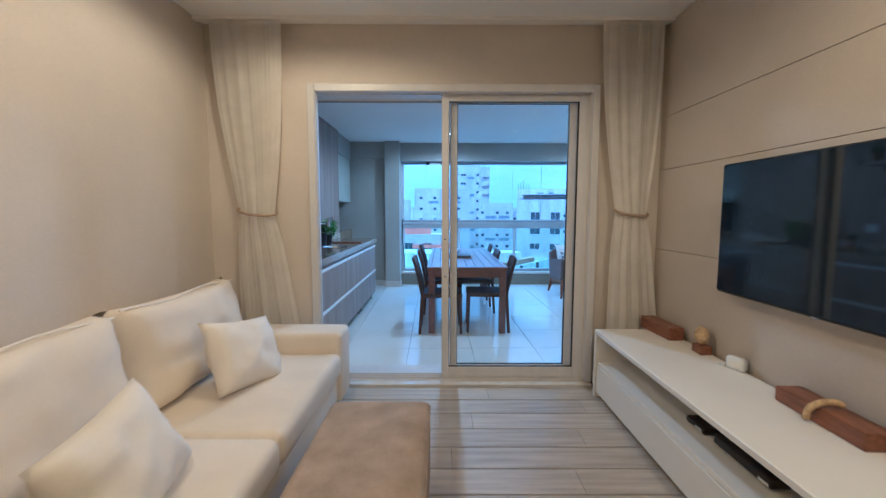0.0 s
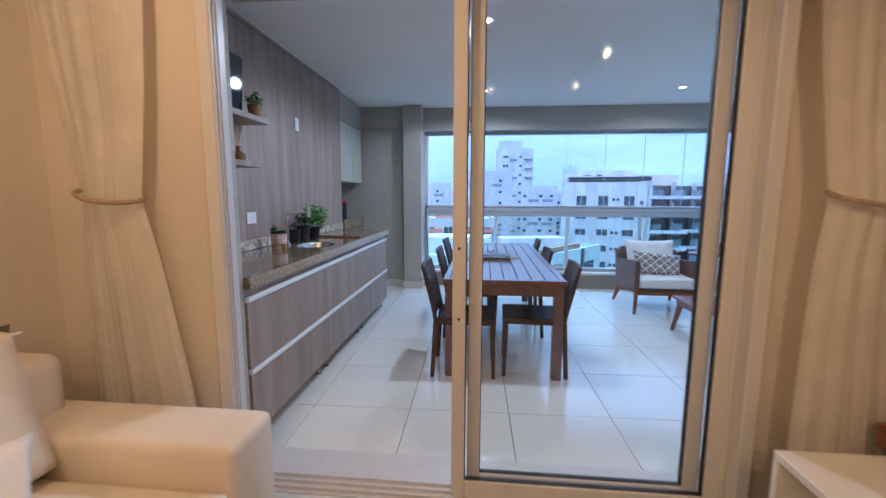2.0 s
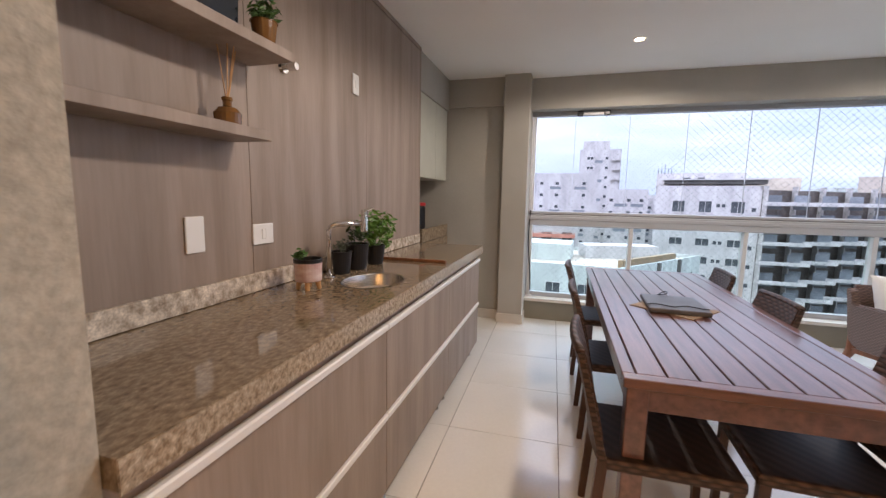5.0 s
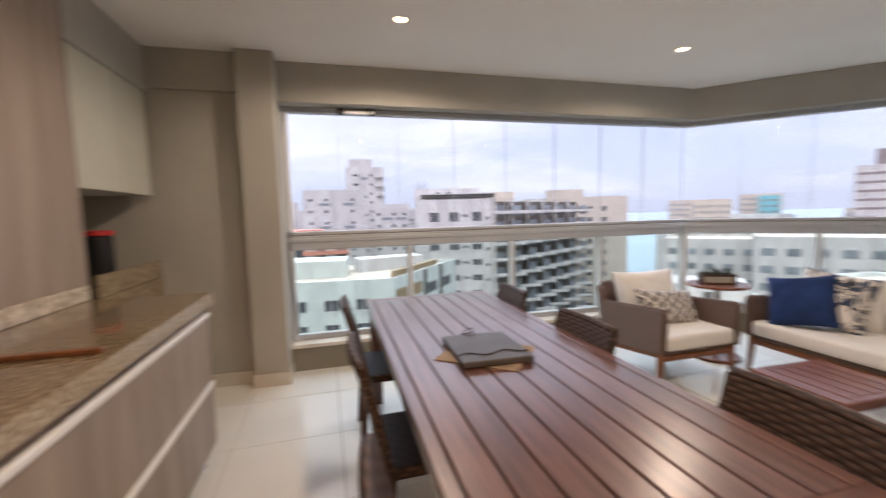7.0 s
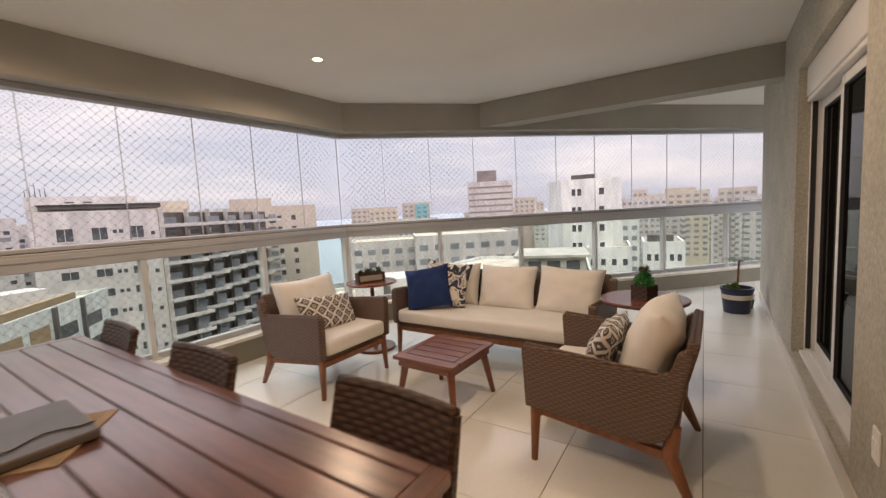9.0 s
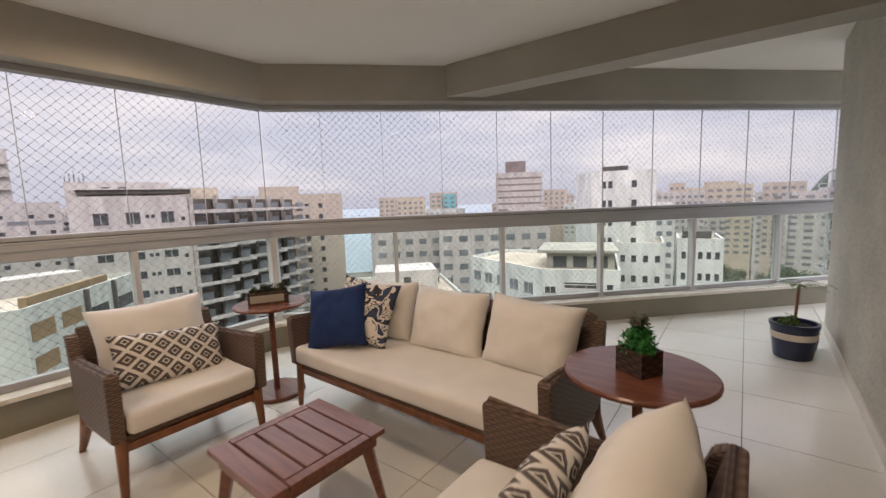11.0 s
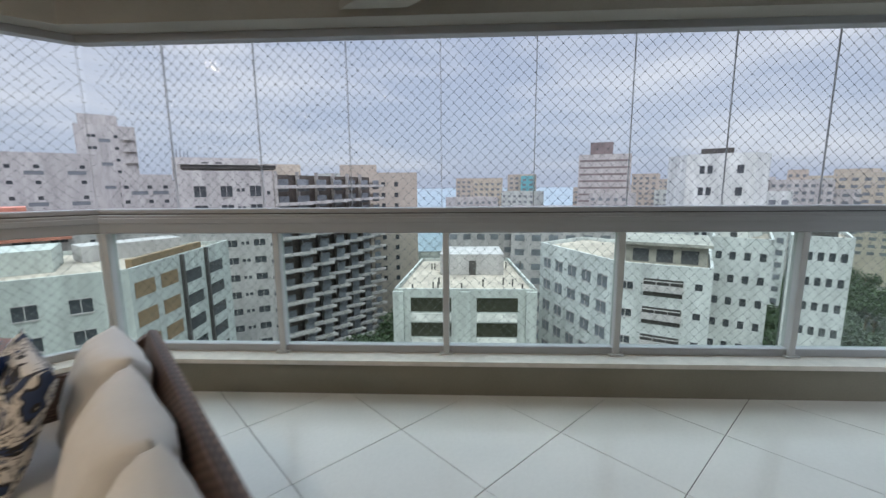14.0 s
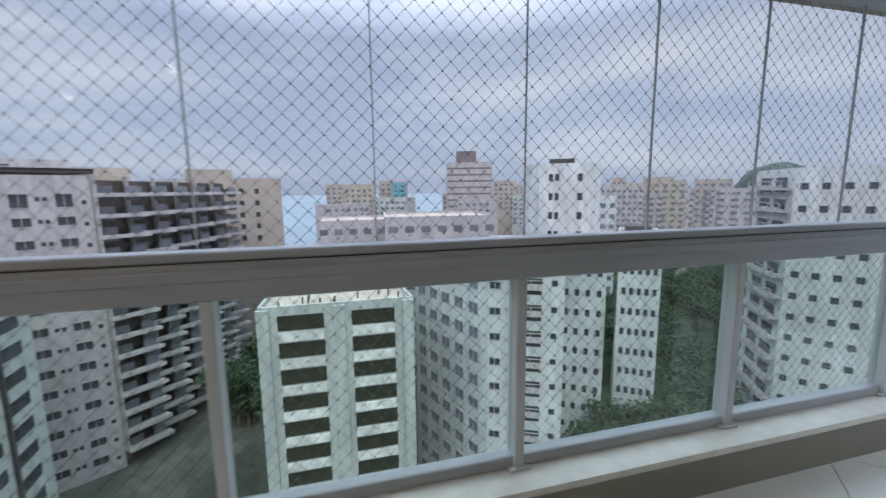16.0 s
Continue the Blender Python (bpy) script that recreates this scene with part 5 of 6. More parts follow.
chair_a = lounge("lounge_armchair", 0.72, 1, "brown wicker armchair with off-white cushions beside the railing", "armchair")
chair_b = copy_thing(chair_a, pose(3.345, 5.395, 0, 0, 0, 180))
tagged(chair_b, "brown wicker armchair with off-white cushions beside the outer wall")
chair_a.matrix_basis = pose(3.275, 7.615, 0)
sofa2 = lounge("lounge_sofa", 1.80, 3, "brown wicker three-seat sofa with off-white cushions", "sofa")
sofa2.matrix_basis = pose(4.285, 6.53, 0, 0, 0, -90)
throw_pillow("patterned_cushion", pose(3.28, 7.60, 0.535) @ pose(0, -0.035, 0, -27, 6, 0), 0.56, 0.29, 0.13, M_DIAMOND, "taupe lattice lumbar cushion on the armchair", 31)
throw_pillow("patterned_cushion", pose(3.345, 5.42, 0.55, 0, 0, 180) @ pose(0, -0.035, 0, -24, -4, 0), 0.54, 0.30, 0.13, M_DIAMOND, "taupe lattice lumbar cushion against the chair back", 32)
throw_pillow("navy_cushion", pose(4.08, 7.14, 0.605, 0, 0, -66) @ pose(0, 0, 0, -26, -9, 0), 0.42, 0.40, 0.15, M_NAVY, "plain navy velvet cushion at the end of the sofa", 33)
throw_pillow("floral_cushion", pose(4.215, 7.03, 0.625, 0, 0, -78) @ pose(0, 0, 0, -22, 7, 0), 0.44, 0.42, 0.13, M_FLORAL, "white cushion printed with dark blue flowers", 34)

cf = thing("coffee_table", pose(3.37, 6.51, 0, 0, 0, -1), "low square red hardwood slatted coffee table", "table")
part_w = 0.54 / 6
for k in range(6):
    part("slat", box(B(), -0.27 + k * part_w + 0.005, -0.192 if 0 < k < 5 else -0.24, 0.33, -0.27 + (k + 1) * part_w - 0.005, 0.192 if 0 < k < 5 else 0.24, 0.354, bevel=0.003), M_TEAK, cf)
for s in (-1, 1):
    part("end_board", box(B(), -0.18, s * 0.196, 0.3295, 0.18, s * 0.24, 0.3535, bevel=0.002), M_TEAK, cf)
    part("apron", box(B(), -0.235, s * 0.205 - 0.012, 0.28, 0.235, s * 0.205 + 0.012, 0.328, bevel=0.002), M_TEAK, cf)
    part("apron", box(B(), s * 0.23 - 0.012, -0.192, 0.28, s * 0.23 + 0.012, 0.192, 0.328, bevel=0.002), M_TEAK, cf)
    for q in (-1, 1):
        part("leg", rod(B(), (s * 0.2, q * 0.175, 0.327), (s * 0.25, q * 0.225, 0), 0.034, 0.02, square=True), M_TEAK, cf)


def side_table(x, y, r, z, label):
    t = thing("side_table", Matrix.Translation((x, y, 0)), label, "side table")
    part("top", lathe(B(), [(r - 0.012, z - 0.024), (r, z - 0.016), (r, z - 0.006), (r - 0.008, z)], 40), M_TEAK, t)
    part("pole", rod(B(), (0, 0, 0.024), (0, 0, z - 0.024), 0.021, 0.019, 14), M_TEAK, t)
    part("base", lathe(B(), [(r * 0.78, 0), (r * 0.8, 0.006), (r * 0.79, 0.02), (r * 0.76, 0.026)], 36), M_TEAK, t)


side_table(3.955, 7.715, 0.24, 0.655, "round red hardwood pedestal table in the corner")
side_table(4.165, 5.38, 0.28, 0.628, "larger round red hardwood pedestal table by the sofa")


def planter(m, l, w, h, label, seed, leaf, crown):
    t = thing("planter_box", m, label, "planter")
    for q in ((-l / 2, -w / 2, 0, l / 2, -w / 2 + 0.008, h), (-l / 2, w / 2 - 0.008, 0, l / 2, w / 2, h), (-l / 2, -w / 2 + 0.008, 0, -l / 2 + 0.008, w / 2 - 0.008, h), (l / 2 - 0.008, -w / 2 + 0.008, 0, l / 2, w / 2 - 0.008, h)):
        part("board", box(B(), *q), M_WICKERD, t)
    part("face_panel", box(B(), -l / 2 + 0.015, -w / 2 - 0.002, 0.015, l / 2 - 0.03, -w / 2 + 0.001, h - 0.02), M_PLASTIC if crown > 0.05 else M_EXTL, t, "pale worn front panel")
    part("soil", box(B(), -l / 2 + 0.008, -w / 2 + 0.008, 0, l / 2 - 0.008, w / 2 - 0.008, h - 0.02), M_SOIL, t)
    for k in range(4):
        bm = leaf_cluster(B(), crown * (0.7 + 0.5 * ((k * 7) % 3) / 2), 240, crown * 0.2, seed + k, 0.9)
        bmesh.ops.translate(bm, verts=bm.verts[:], vec=(-l * 0.33 + l * 0.22 * k, 0.01 * (-1) ** k, h + crown * (0.25 + 0.45 * (k % 2))))
        part("succulent", bm, leaf, t)


planter(pose(3.955, 7.73, 0.655, 0, 0, -30), 0.26, 0.13, 0.085, "dark wooden box of small succulents on the corner table", 51, M_LEAFD, 0.035)
planter(pose(4.15, 5.375, 0.628, 0, 0, 60), 0.125, 0.11, 0.095, "dark box of bright green moss and succulents", 61, M_LEAFB, 0.05)
moss = [o for o in scene.objects if o.name.startswith("planter_box")][-1]
for k, (dx, dy, dz, r, mat) in enumerate(((-0.01, 0.0, 0.165, 0.036, M_LEAFB), (0.015, -0.01, 0.125, 0.034, M_LEAFB), (0.0, 0.005, 0.205, 0.034, M_ROSETTE), (0.04, -0.03, 0.13, 0.024, M_ROSETTE))):
    bm = leaf_cluster(B(), r, 150, r * 0.36, 90 + k, 0.6)
    bmesh.ops.translate(bm, verts=bm.verts[:], vec=(dx, dy, dz))
    part("rosette" if mat is M_ROSETTE else "succulent", bm, mat, moss, "grey-green succulent rosette" if mat is M_ROSETTE else "")

pot = thing("potted_palm", Matrix.Translation((6.62, 4.77, 0)), "young palm in a navy pot with a cream band", "plant")
part("pot", lathe(B(), [(0.135, 0), (0.14, 0.006), (0.172, 0.265), (0.18, 0.265), (0.18, 0.295), (0.158, 0.295), (0.154, 0.26)], 32), M_NAVYPOT, pot, smooth=False)
part("band", lathe(B(), [(0.160, 0.165), (0.1655, 0.17), (0.171, 0.215), (0.166, 0.22)], 32), M_POTBAND, pot)
part("soil", lathe(B(), [(0.155, 0.25), (0.15, 0.262)], 24), M_SOIL, pot)
bm = B()
tube(bm, [(0.04, 0.0, 0.25), (0.055, -0.01, 0.38), (0.05, -0.015, 0.52), (0.06, -0.02, 0.60)], 0.012, 8)
part("trunk", bm, M_LEG, pot)
for k in range(7):
    a = k * 0.9 + 0.3
    bm = B()
    for i in range(9):
        u = i / 9
        c = Vector((0.055 + 0.26 * u * math.cos(a), -0.015 + 0.26 * u * math.sin(a), 0.60 + 0.13 * u - 0.16 * u * u))
        for s in (-1, 1):
            d = Vector((math.cos(a + s * 0.9), math.sin(a + s * 0.9), -0.25)) * 0.09 * (1 - 0.6 * u)
            v = [bm.verts.new(c), bm.verts.new(c + d * 0.5 + Vector((0, 0, 0.006))), bm.verts.new(c + d), bm.verts.new(c + d * 0.5 + Vector((math.cos(a), math.sin(a), 0)) * 0.012)]
            bm.faces.new(v)
    part("frond", bm, M_LEAF, pot)
bm = leaf_cluster(B(), 0.07, 60, 0.03, 77, 0.5)
bmesh.ops.translate(bm, verts=bm.verts[:], vec=(-0.08, 0.05, 0.31))
part("undergrowth", bm, M_LEAF, pot)
pot.scale = (0.88, 0.88, 0.95)
fl = thing("flower_pot", Matrix.Translation((6.86, 4.66, 0)), "small pot of pink flowers behind the palm", "plant")
part("pot", lathe(B(), [(0.05, 0), (0.065, 0.10), (0.06, 0.105)], 18), M_NAVYPOT, fl)
bm = leaf_cluster(B(), 0.07, 90, 0.022, 78, 0.8)
bmesh.ops.translate(bm, verts=bm.verts[:], vec=(0, 0, 0.15))
part("flowers", bm, M_PETAL, fl)

# ---- the town outside ----
GZ = -38.0
M_CITYW = material("white rendered facade", (0.385, 0.362, 0.352), 0.9, vary=0.13, scale=0.5, detail=0.12, dscale=1.6, stretch=(1, 1, 0.22))
M_CITYN = material("bright white facade", (0.49, 0.50, 0.485), 0.9, vary=0.14, scale=0.5, detail=0.12, dscale=1.6, stretch=(1, 1, 0.22))
M_CITYG = material("pale greenish facade", (0.39, 0.405, 0.38), 0.9, vary=0.12, scale=0.5, detail=0.12, dscale=1.8, stretch=(1, 1, 0.22))
M_CITYB = material("beige facade", (0.375, 0.325, 0.28), 0.9, vary=0.08, scale=0.25, detail=0.07, dscale=2.0)
M_CITYY = material("ochre facade", (0.40, 0.35, 0.285), 0.9, vary=0.08, scale=0.25, detail=0.07, dscale=2.0)
M_CITYD = material("dark facade and recess shade", (0.065, 0.06, 0.056), 0.8, vary=0.2, scale=0.4, detail=0.1, dscale=2.0)
# brown darkened to hold the shade between the wing's balcony slabs
M_CITYV = material("brown facade with recess shade", (0.085, 0.068, 0.058), 0.8, vary=0.3, scale=0.6, detail=0.2, dscale=2.0)
M_BROWN = material("brown tiled facade", (0.20, 0.135, 0.075), 0.7, vary=0.15, scale=0.6)
M_OLIVE = material("dark olive window glass", (0.035, 0.036, 0.024), 0.25, vary=0.3, scale=0.5, spec=0.5)
M_CITYR = material("brick red facade band", (0.42, 0.17, 0.12), 0.9, vary=0.15, scale=0.5)
M_ROOFC = material("weathered roof concrete", (0.37, 0.32, 0.265), 0.95, vary=0.22, scale=0.3, detail=0.12, dscale=3)
M_TERR = material("grey-brown fibre cement roof", (0.28, 0.27, 0.24), 0.9, vary=0.2, scale=0.5)
M_WIN = material("dark window glass", (0.05, 0.054, 0.06), 0.15, vary=0.4, scale=0.3, spec=0.6)
# lighter than M_WIN: the haze of distance is put into the glass colour
M_WINF = material("haze-lightened window glass", (0.15, 0.16, 0.175), 0.3, vary=0.3, scale=0.3)
M_STRIPE = material("red-grey window strip", (0.17, 0.135, 0.135), 0.5, vary=0.2, scale=0.3)
M_TEAL = material("teal facade", (0.13, 0.33, 0.36), 0.8, vary=0.1)
M_GROUND = material("streets and gardens", (0.045, 0.06, 0.032), 0.95, vary=0.5, scale=0.05, second=(0.13, 0.13, 0.11), detail=0.25, dscale=0.4)
M_LAWN = material("mown lawn", (0.04, 0.075, 0.022), 0.95, vary=0.3, scale=0.12, detail=0.2, dscale=2)
M_SEA = material("sea water", (0.16, 0.22, 0.25), 0.35, vary=0.15, scale=0.01, stretch=(1, 1, 1), second=(0.21, 0.275, 0.31), detail=0.1, dscale=0.2)
M_BALC = material("weathered balcony concrete", (0.36, 0.34, 0.325), 0.9, vary=0.2, scale=0.5, detail=0.15, dscale=1.5)
M_SHUT = material("white blind", (0.62, 0.61, 0.57), 0.8, vary=0.25, scale=0.5, detail=0.2, dscale=1.5)
M_HILL = material("wooded hillside", (0.035, 0.055, 0.04), 0.95, vary=0.4, scale=0.03, detail=0.3, dscale=0.2)

bm = B()
n = 64
ring = [bm.verts.new((4500 * math.cos(2 * math.pi * i / n), 4500 * math.sin(2 * math.pi * i / n), GZ)) for i in range(n)]
bm.faces.new(ring)
tagged(part("ground", bm, M_GROUND), "dark streets, roofs and gardens of the town", "ground", kind="structure")
bm = B()
sn, st = Vector((0.63, 0.777, 0)), Vector((0.777, -0.63, 0))
quad = [sn * 255 + st * -900, sn * 245 + st * 160, sn * 330 + st * 420, sn * 500 + st * 2600, sn * 4200 + st * 2600, sn * 4200 + st * -2600, sn * 420 + st * -2600]
bm.faces.new([bm.verts.new((p.x, p.y, GZ + 0.15)) for p in quad][::-1])
bmesh.ops.recalc_face_normals(bm, faces=bm.faces[:])
tagged(part("water", bm, M_SEA), "pale turquoise sea behind the buildings", "sea", kind="structure")
bm = B()
bm.faces.new([bm.verts.new((*p, GZ + 0.12)) for p in ((66, 17), (66, -4), (118, -28), (218, -40), (218, 36), (112, 30))])
bmesh.ops.recalc_face_normals(bm, faces=bm.faces[:])
tagged(part("lawn", bm, M_LAWN), "green lawn between the apartment blocks", "lawn", kind="structure")
bm = B()
bmesh.ops.create_uvsphere(bm, u_segments=48, v_segments=20, radius=1.0, matrix=Matrix.Translation((1500, -205, GZ - 25)) @ Matrix.Diagonal((160, 112, 130, 1)))
for v in bm.verts:
    v.co.z += 9 * noise.noise(v.co * 0.02) + 4 * noise.noise(v.co * 0.07)
tagged(part("hill", bm, M_HILL, smooth=True), "dark wooded hill on the horizon", "hill", kind="structure")


def facade_frame(p, q):
    """A pose at p whose x runs to q and whose -y faces outwards, for an outline that goes clockwise seen from above."""
    d = Vector((q[0] - p[0], q[1] - p[1], 0))
    return Matrix.Translation((p[0], p[1], 0)) @ pose(0, 0, 0, 0, 0, math.degrees(math.atan2(d.y, d.x))), d.length


def building(label, outline, top, mat, name="apartment_building", roof=M_ROOFC):
    """Outline from the left end of the front, to its right end, then round the back."""
    t = thing(name, Matrix(), label, "building")
    part("wall", prism(B(), outline, GZ, top), mat, t)
    cx = sum(p[0] for p in outline) / len(outline)
    cy = sum(p[1] for p in outline) / len(outline)
    inner = [(cx + (x - cx) * 0.96, cy + (y - cy) * 0.96) for x, y in outline]
    part("roof", prism(B(), inner, top, top + 0.12), roof, t)
    bm = B()
    for i in range(len(outline)):
        m, l = facade_frame(outline[i], outline[(i + 1) % len(outline)])
        box(bm, 0, 0.0, top, l, 0.25, top + 0.55, m=m)
    part("parapet", bm, mat, t)
    return t


def windows(t, p, q, top, cols, w, h, floors, first=1.6, step=2.8, mat=None, sill=True, name="window"):
    """Rows of recess-framed windows on one face. cols: fractions of the face's width."""
    mat = mat or M_WIN
    m, l = facade_frame(p, q)
    bm = B()
    box(bm, -w / 2, -0.04, -h / 2, w / 2, 0.06, h / 2)
    me = bpy.data.meshes.new(name)
    bm.to_mesh(me)
    bm.free()
    me.materials.append(mat)
    sm = None
    if sill:
        bm = B()
        for b in ((-w / 2 - 0.08, -0.1, -h / 2 - 0.1, w / 2 + 0.08, 0.0, -h / 2), (-w / 2 - 0.07, -0.08, h / 2, w / 2 + 0.07, 0.0, h / 2 + 0.07), (-0.03, -0.07, -h / 2, 0.03, 0.0, h / 2)):
            box(bm, *b)
        sm = bpy.data.meshes.new("frame")
        bm.to_mesh(sm)
        bm.free()
        sm.materials.append(M_CITYW)
    for f in range(floors):
        z = top - first - f * step
        if z < GZ + 1:
            break
        for c in cols:
            ob = piece(name, me, t, m @ Matrix.Translation((c * l, 0, z)))
            if sm:
                piece("frame", sm, ob, Matrix())


def far_windows(t, p, q, top, n, w, h, floors, first=1.6, step=2.8, mat=None):
    """Windows too small to pick apart: one joined part."""
    m, l = facade_frame(p, q)
    bm = B()
    for f in range(floors):
        z = top - first - f * step
        if z < GZ + 1:
            break
        for k in range(n):
            x = (k + 0.5) / n * l
            box(bm, x - w / 2, -0.05, z - h / 2, x + w / 2, 0.05, z + h / 2, m=m)
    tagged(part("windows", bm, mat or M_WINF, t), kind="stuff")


def balconies(t, p, q, top, floors, deep, spans, step=2.8, mat=None, name="balcony", first=0.0, rail=0.95):
    """Slabs with a low front, floor by floor; spans: fractions of the face."""
    m, l = facade_frame(p, q)
    for a, b in spans:
        w = (b - a) * l
        bm = B()
        box(bm, 0, -deep, -0.2, w, 0.1, 0.12)
        box(bm, 0, -deep, 0.12, w, -deep + 0.12, 0.45 if rail else 0.34)
        if not rail:
            box(bm, 0, -deep + 0.1, 0.12, 0.12, 0, 2.6)
        for k in range(4 if rail else 0):
            x = (w - 0.08) * k / 3
            box(bm, x, -deep, 0.32, x + 0.08, -deep + 0.08, rail)
        if rail:
            box(bm, 0, -deep, rail, w, -deep + 0.08, rail + 0.07)
        me = bpy.data.meshes.new(name)
        bm.to_mesh(me)
        bm.free()
        me.materials.append(mat or M_CITYW)
        for f in range(floors):
            z = top - first - f * step
            if z < GZ + 1:
                break
            piece(name, me, t, m @ Matrix.Translation((a * l, 0, z)))


def back(p, q, depth):
    """The outline of a block whose front runs from p to q."""
    d = Vector((q[0] - p[0], q[1] - p[1], 0)).normalized()
    o = Vector((-d.y, d.x, 0))
    return [p, q, (q[0] + o.x * depth, q[1] + o.y * depth), (p[0] + o.x * depth, p[1] + o.y * depth)]


def roof_block(t, p, q, depth, z0, z1, mat, name="roof_house"):
    return part(name, prism(B(), back(p, q, depth), z0, z1), mat, t)


# white block with black windows, and its wing of stepped balconies
a0, a1 = (15.0, 76.6), (28.2, 73.4)
A = building("white apartment block with dark square windows and a roof terrace", back(a0, a1, 14), 3.15, M_CITYW)
windows(A, a0, a1, 3.15, (0.24, 0.50, 0.80), 1.6, 1.65, 1, 2.6)
windows(A, a0, a1, 3.15, (0.24, 0.50, 0.80), 1.7, 1.05, 13, 5.2)
windows(A, a0, a1, 3.15, (0.62, 0.67), 0.45, 0.5, 14, 2.4, sill=False, name="vent_window")
windows(A, a0, a1, 3.15, (0.94,), 0.5, 0.55, 14, 2.9, sill=False, name="vent_window")
roof_block(A, (15.4, 79.0), (27.0, 76.2), 9, 3.15, 5.75, M_CITYW)
windows(A, (15.4, 79.0), (27.0, 76.2), 5.75, (0.36, 0.52), 0.95, 0.6, 1, 1.0, sill=False, name="vent_window")
part("awning", prism(B(), back((16.2, 77.2), (29.0, 74.1), 3.5), 4.0, 4.6), M_CITYD, A)
roof_block(A, (27.6, 79.0), (34.5, 77.4), 8, 3.15, 5.05, M_ROOFC)
bm = B()
for k in range(5):
    rod(bm, (15.8 + 0.5 * k, 80.2, 5.75), (15.8 + 0.5 * k, 80.2, 6.65 + 0.4 * (k % 3)), 0.06, 0.03, 5)
part("antenna", bm, M_CITYD, A)
part("awning_cap", prism(B(), back((15.9, 77.0), (29.2, 73.8), 4.0), 4.605, 4.78), M_CITYW, A)
w0, w1 = (28.2, 73.4), (56.7, 90.8)
Wg = building("brown glazed apartment wing, recess shade in its colour, with stacked white balcony slabs", [w0, w1, (48, 101), (22, 86)], 2.6, M_CITYV)
m_w, l_w = facade_frame(w0, w1)
for k in range(6):
    p = m_w @ Vector((l_w * k / 6 + 0.1, 0, 0))
    q = m_w @ Vector((l_w * (k + 1) / 6 - 0.2, -3.2, 0))
    balconies(Wg, (p.x, p.y), (q.x, q.y), 1.1, 14, 1.5, ((0, 0.96),), mat=M_BALC, rail=0)
    far_windows(Wg, (p.x, p.y), (q.x, q.y), 2.8, 2, 1.6, 2.0, 14, 1.4)

c0, c1 = (55.5, 102.9), (72.2, 92.2)
C = building("beige apartment tower behind the balcony wing", back(c0, c1, 16), 4.0, M_CITYB)
roof_block(C, (56.0, 104.0), (64.0, 98.9), 12, 4.0, 6.6, M_CITYB)
windows(C, c0, c1, 4.0, (0.55, 0.72), 1.0, 1.2, 10, 2.5, sill=False)
balconies(C, c0, c1, 2.2, 10, 1.0, ((0.05, 0.42),), mat=M_CITYB)

e0, e1 = (5.1, 135.3), (16.6, 134.8)
E = building("tall pale apartment tower", back(e0, e1, 15), 15.5, M_CITYW)
roof_block(E, (6.0, 137), (13.5, 136.7), 8, 15.5, 18.7, M_CITYW)
windows(E, e0, e1, 15.5, (0.22, 0.30, 0.66), 0.75, 0.7, 12, 2.0, mat=M_WIN, sill=False)
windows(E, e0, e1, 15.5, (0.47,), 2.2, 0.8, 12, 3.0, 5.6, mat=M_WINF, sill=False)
balconies(E, e0, e1, 13.0, 11, 0.8, ((0.78, 0.98),), mat=M_CITYW, rail=0.7)
for lab, p, q, top, nn in (("white apartment block with small windows", (-6.0, 108.5), (8.4, 108.0), 7.0, 6), ("low white block with a flat roof", (10.6, 104.6), (18.9, 103.8), 3.2, 5),
                           ("white block on the skyline", (-22, 120), (-8, 121), 4.5, 6), ("white block between the towers", (17.5, 118.0), (27, 116), 1.5, 5)):
    t = building(lab, back(p, q, 12), top, M_CITYW)
    windows(t, p, q, top, [(k + 0.5 + 0.3 * math.sin(5.0 * k + top)) / nn for k in range(nn)][::2], 0.75, 0.65, 10, 1.9, mat=M_WIN, sill=False)
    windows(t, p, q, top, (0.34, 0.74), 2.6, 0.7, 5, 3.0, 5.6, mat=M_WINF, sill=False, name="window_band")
r0, r1_ = (-14.0, 78.5), (3.6, 79.4)
R = building("white apartment block with brick-red balcony fronts", back(r0, r1_, 14), -3.4, M_CITYW)
windows(R, r0, r1_, -3.4, (0.1, 0.3, 0.5, 0.7, 0.9), 1.7, 1.4, 11, 1.8)
balconies(R, r0, r1_, -5.2, 11, 1.2, ((0.02, 0.44), (0.54, 0.97)), mat=M_CITYR, rail=0.6)
roof_block(R, (-8, 82), (-1, 82.5), 6, -3.4, -1.2, M_CITYR)

# near block with a pale roof and brown window strips
g = [(-12.0, 52.2), (7.0, 50.3), (18.9, 65.7), (2.0, 68.5)]
G = building("pale apartment block with brown window strips and a flat roof", g, -6.4, M_CITYG)
windows(G, g[1], g[2], -6.4, (0.10, 0.30), 2.9, 1.45, 11, 1.6, 2.75, M_BROWN, False, "brown_strip")
windows(G, g[1], g[2], -6.4, (0.53, 0.80), 3.4, 1.35, 11, 2.2, 2.75, M_WIN, False)
part("corner_fin", box(B(), 0, -0.35, GZ, 0.35, 0.1, -5.9, m=facade_frame(g[1], g[2])[0] @ Matrix.Translation((7.9, 0, 0))), M_CITYD, G)
part("corner_fin", box(B(), 0, -0.35, GZ, 0.35, 0.1, -5.9, m=facade_frame(g[1], g[2])[0] @ Matrix.Translation((13.0, 0, 0))), M_CITYD, G)
windows(G, g[0], g[1], -6.4, (0.1, 0.28, 0.46, 0.64, 0.82), 1.5, 1.2, 11, 2.2, 2.75)
roof_block(G, (-9, 57), (2, 56), 6, -6.4, -4.2, M_CITYG)
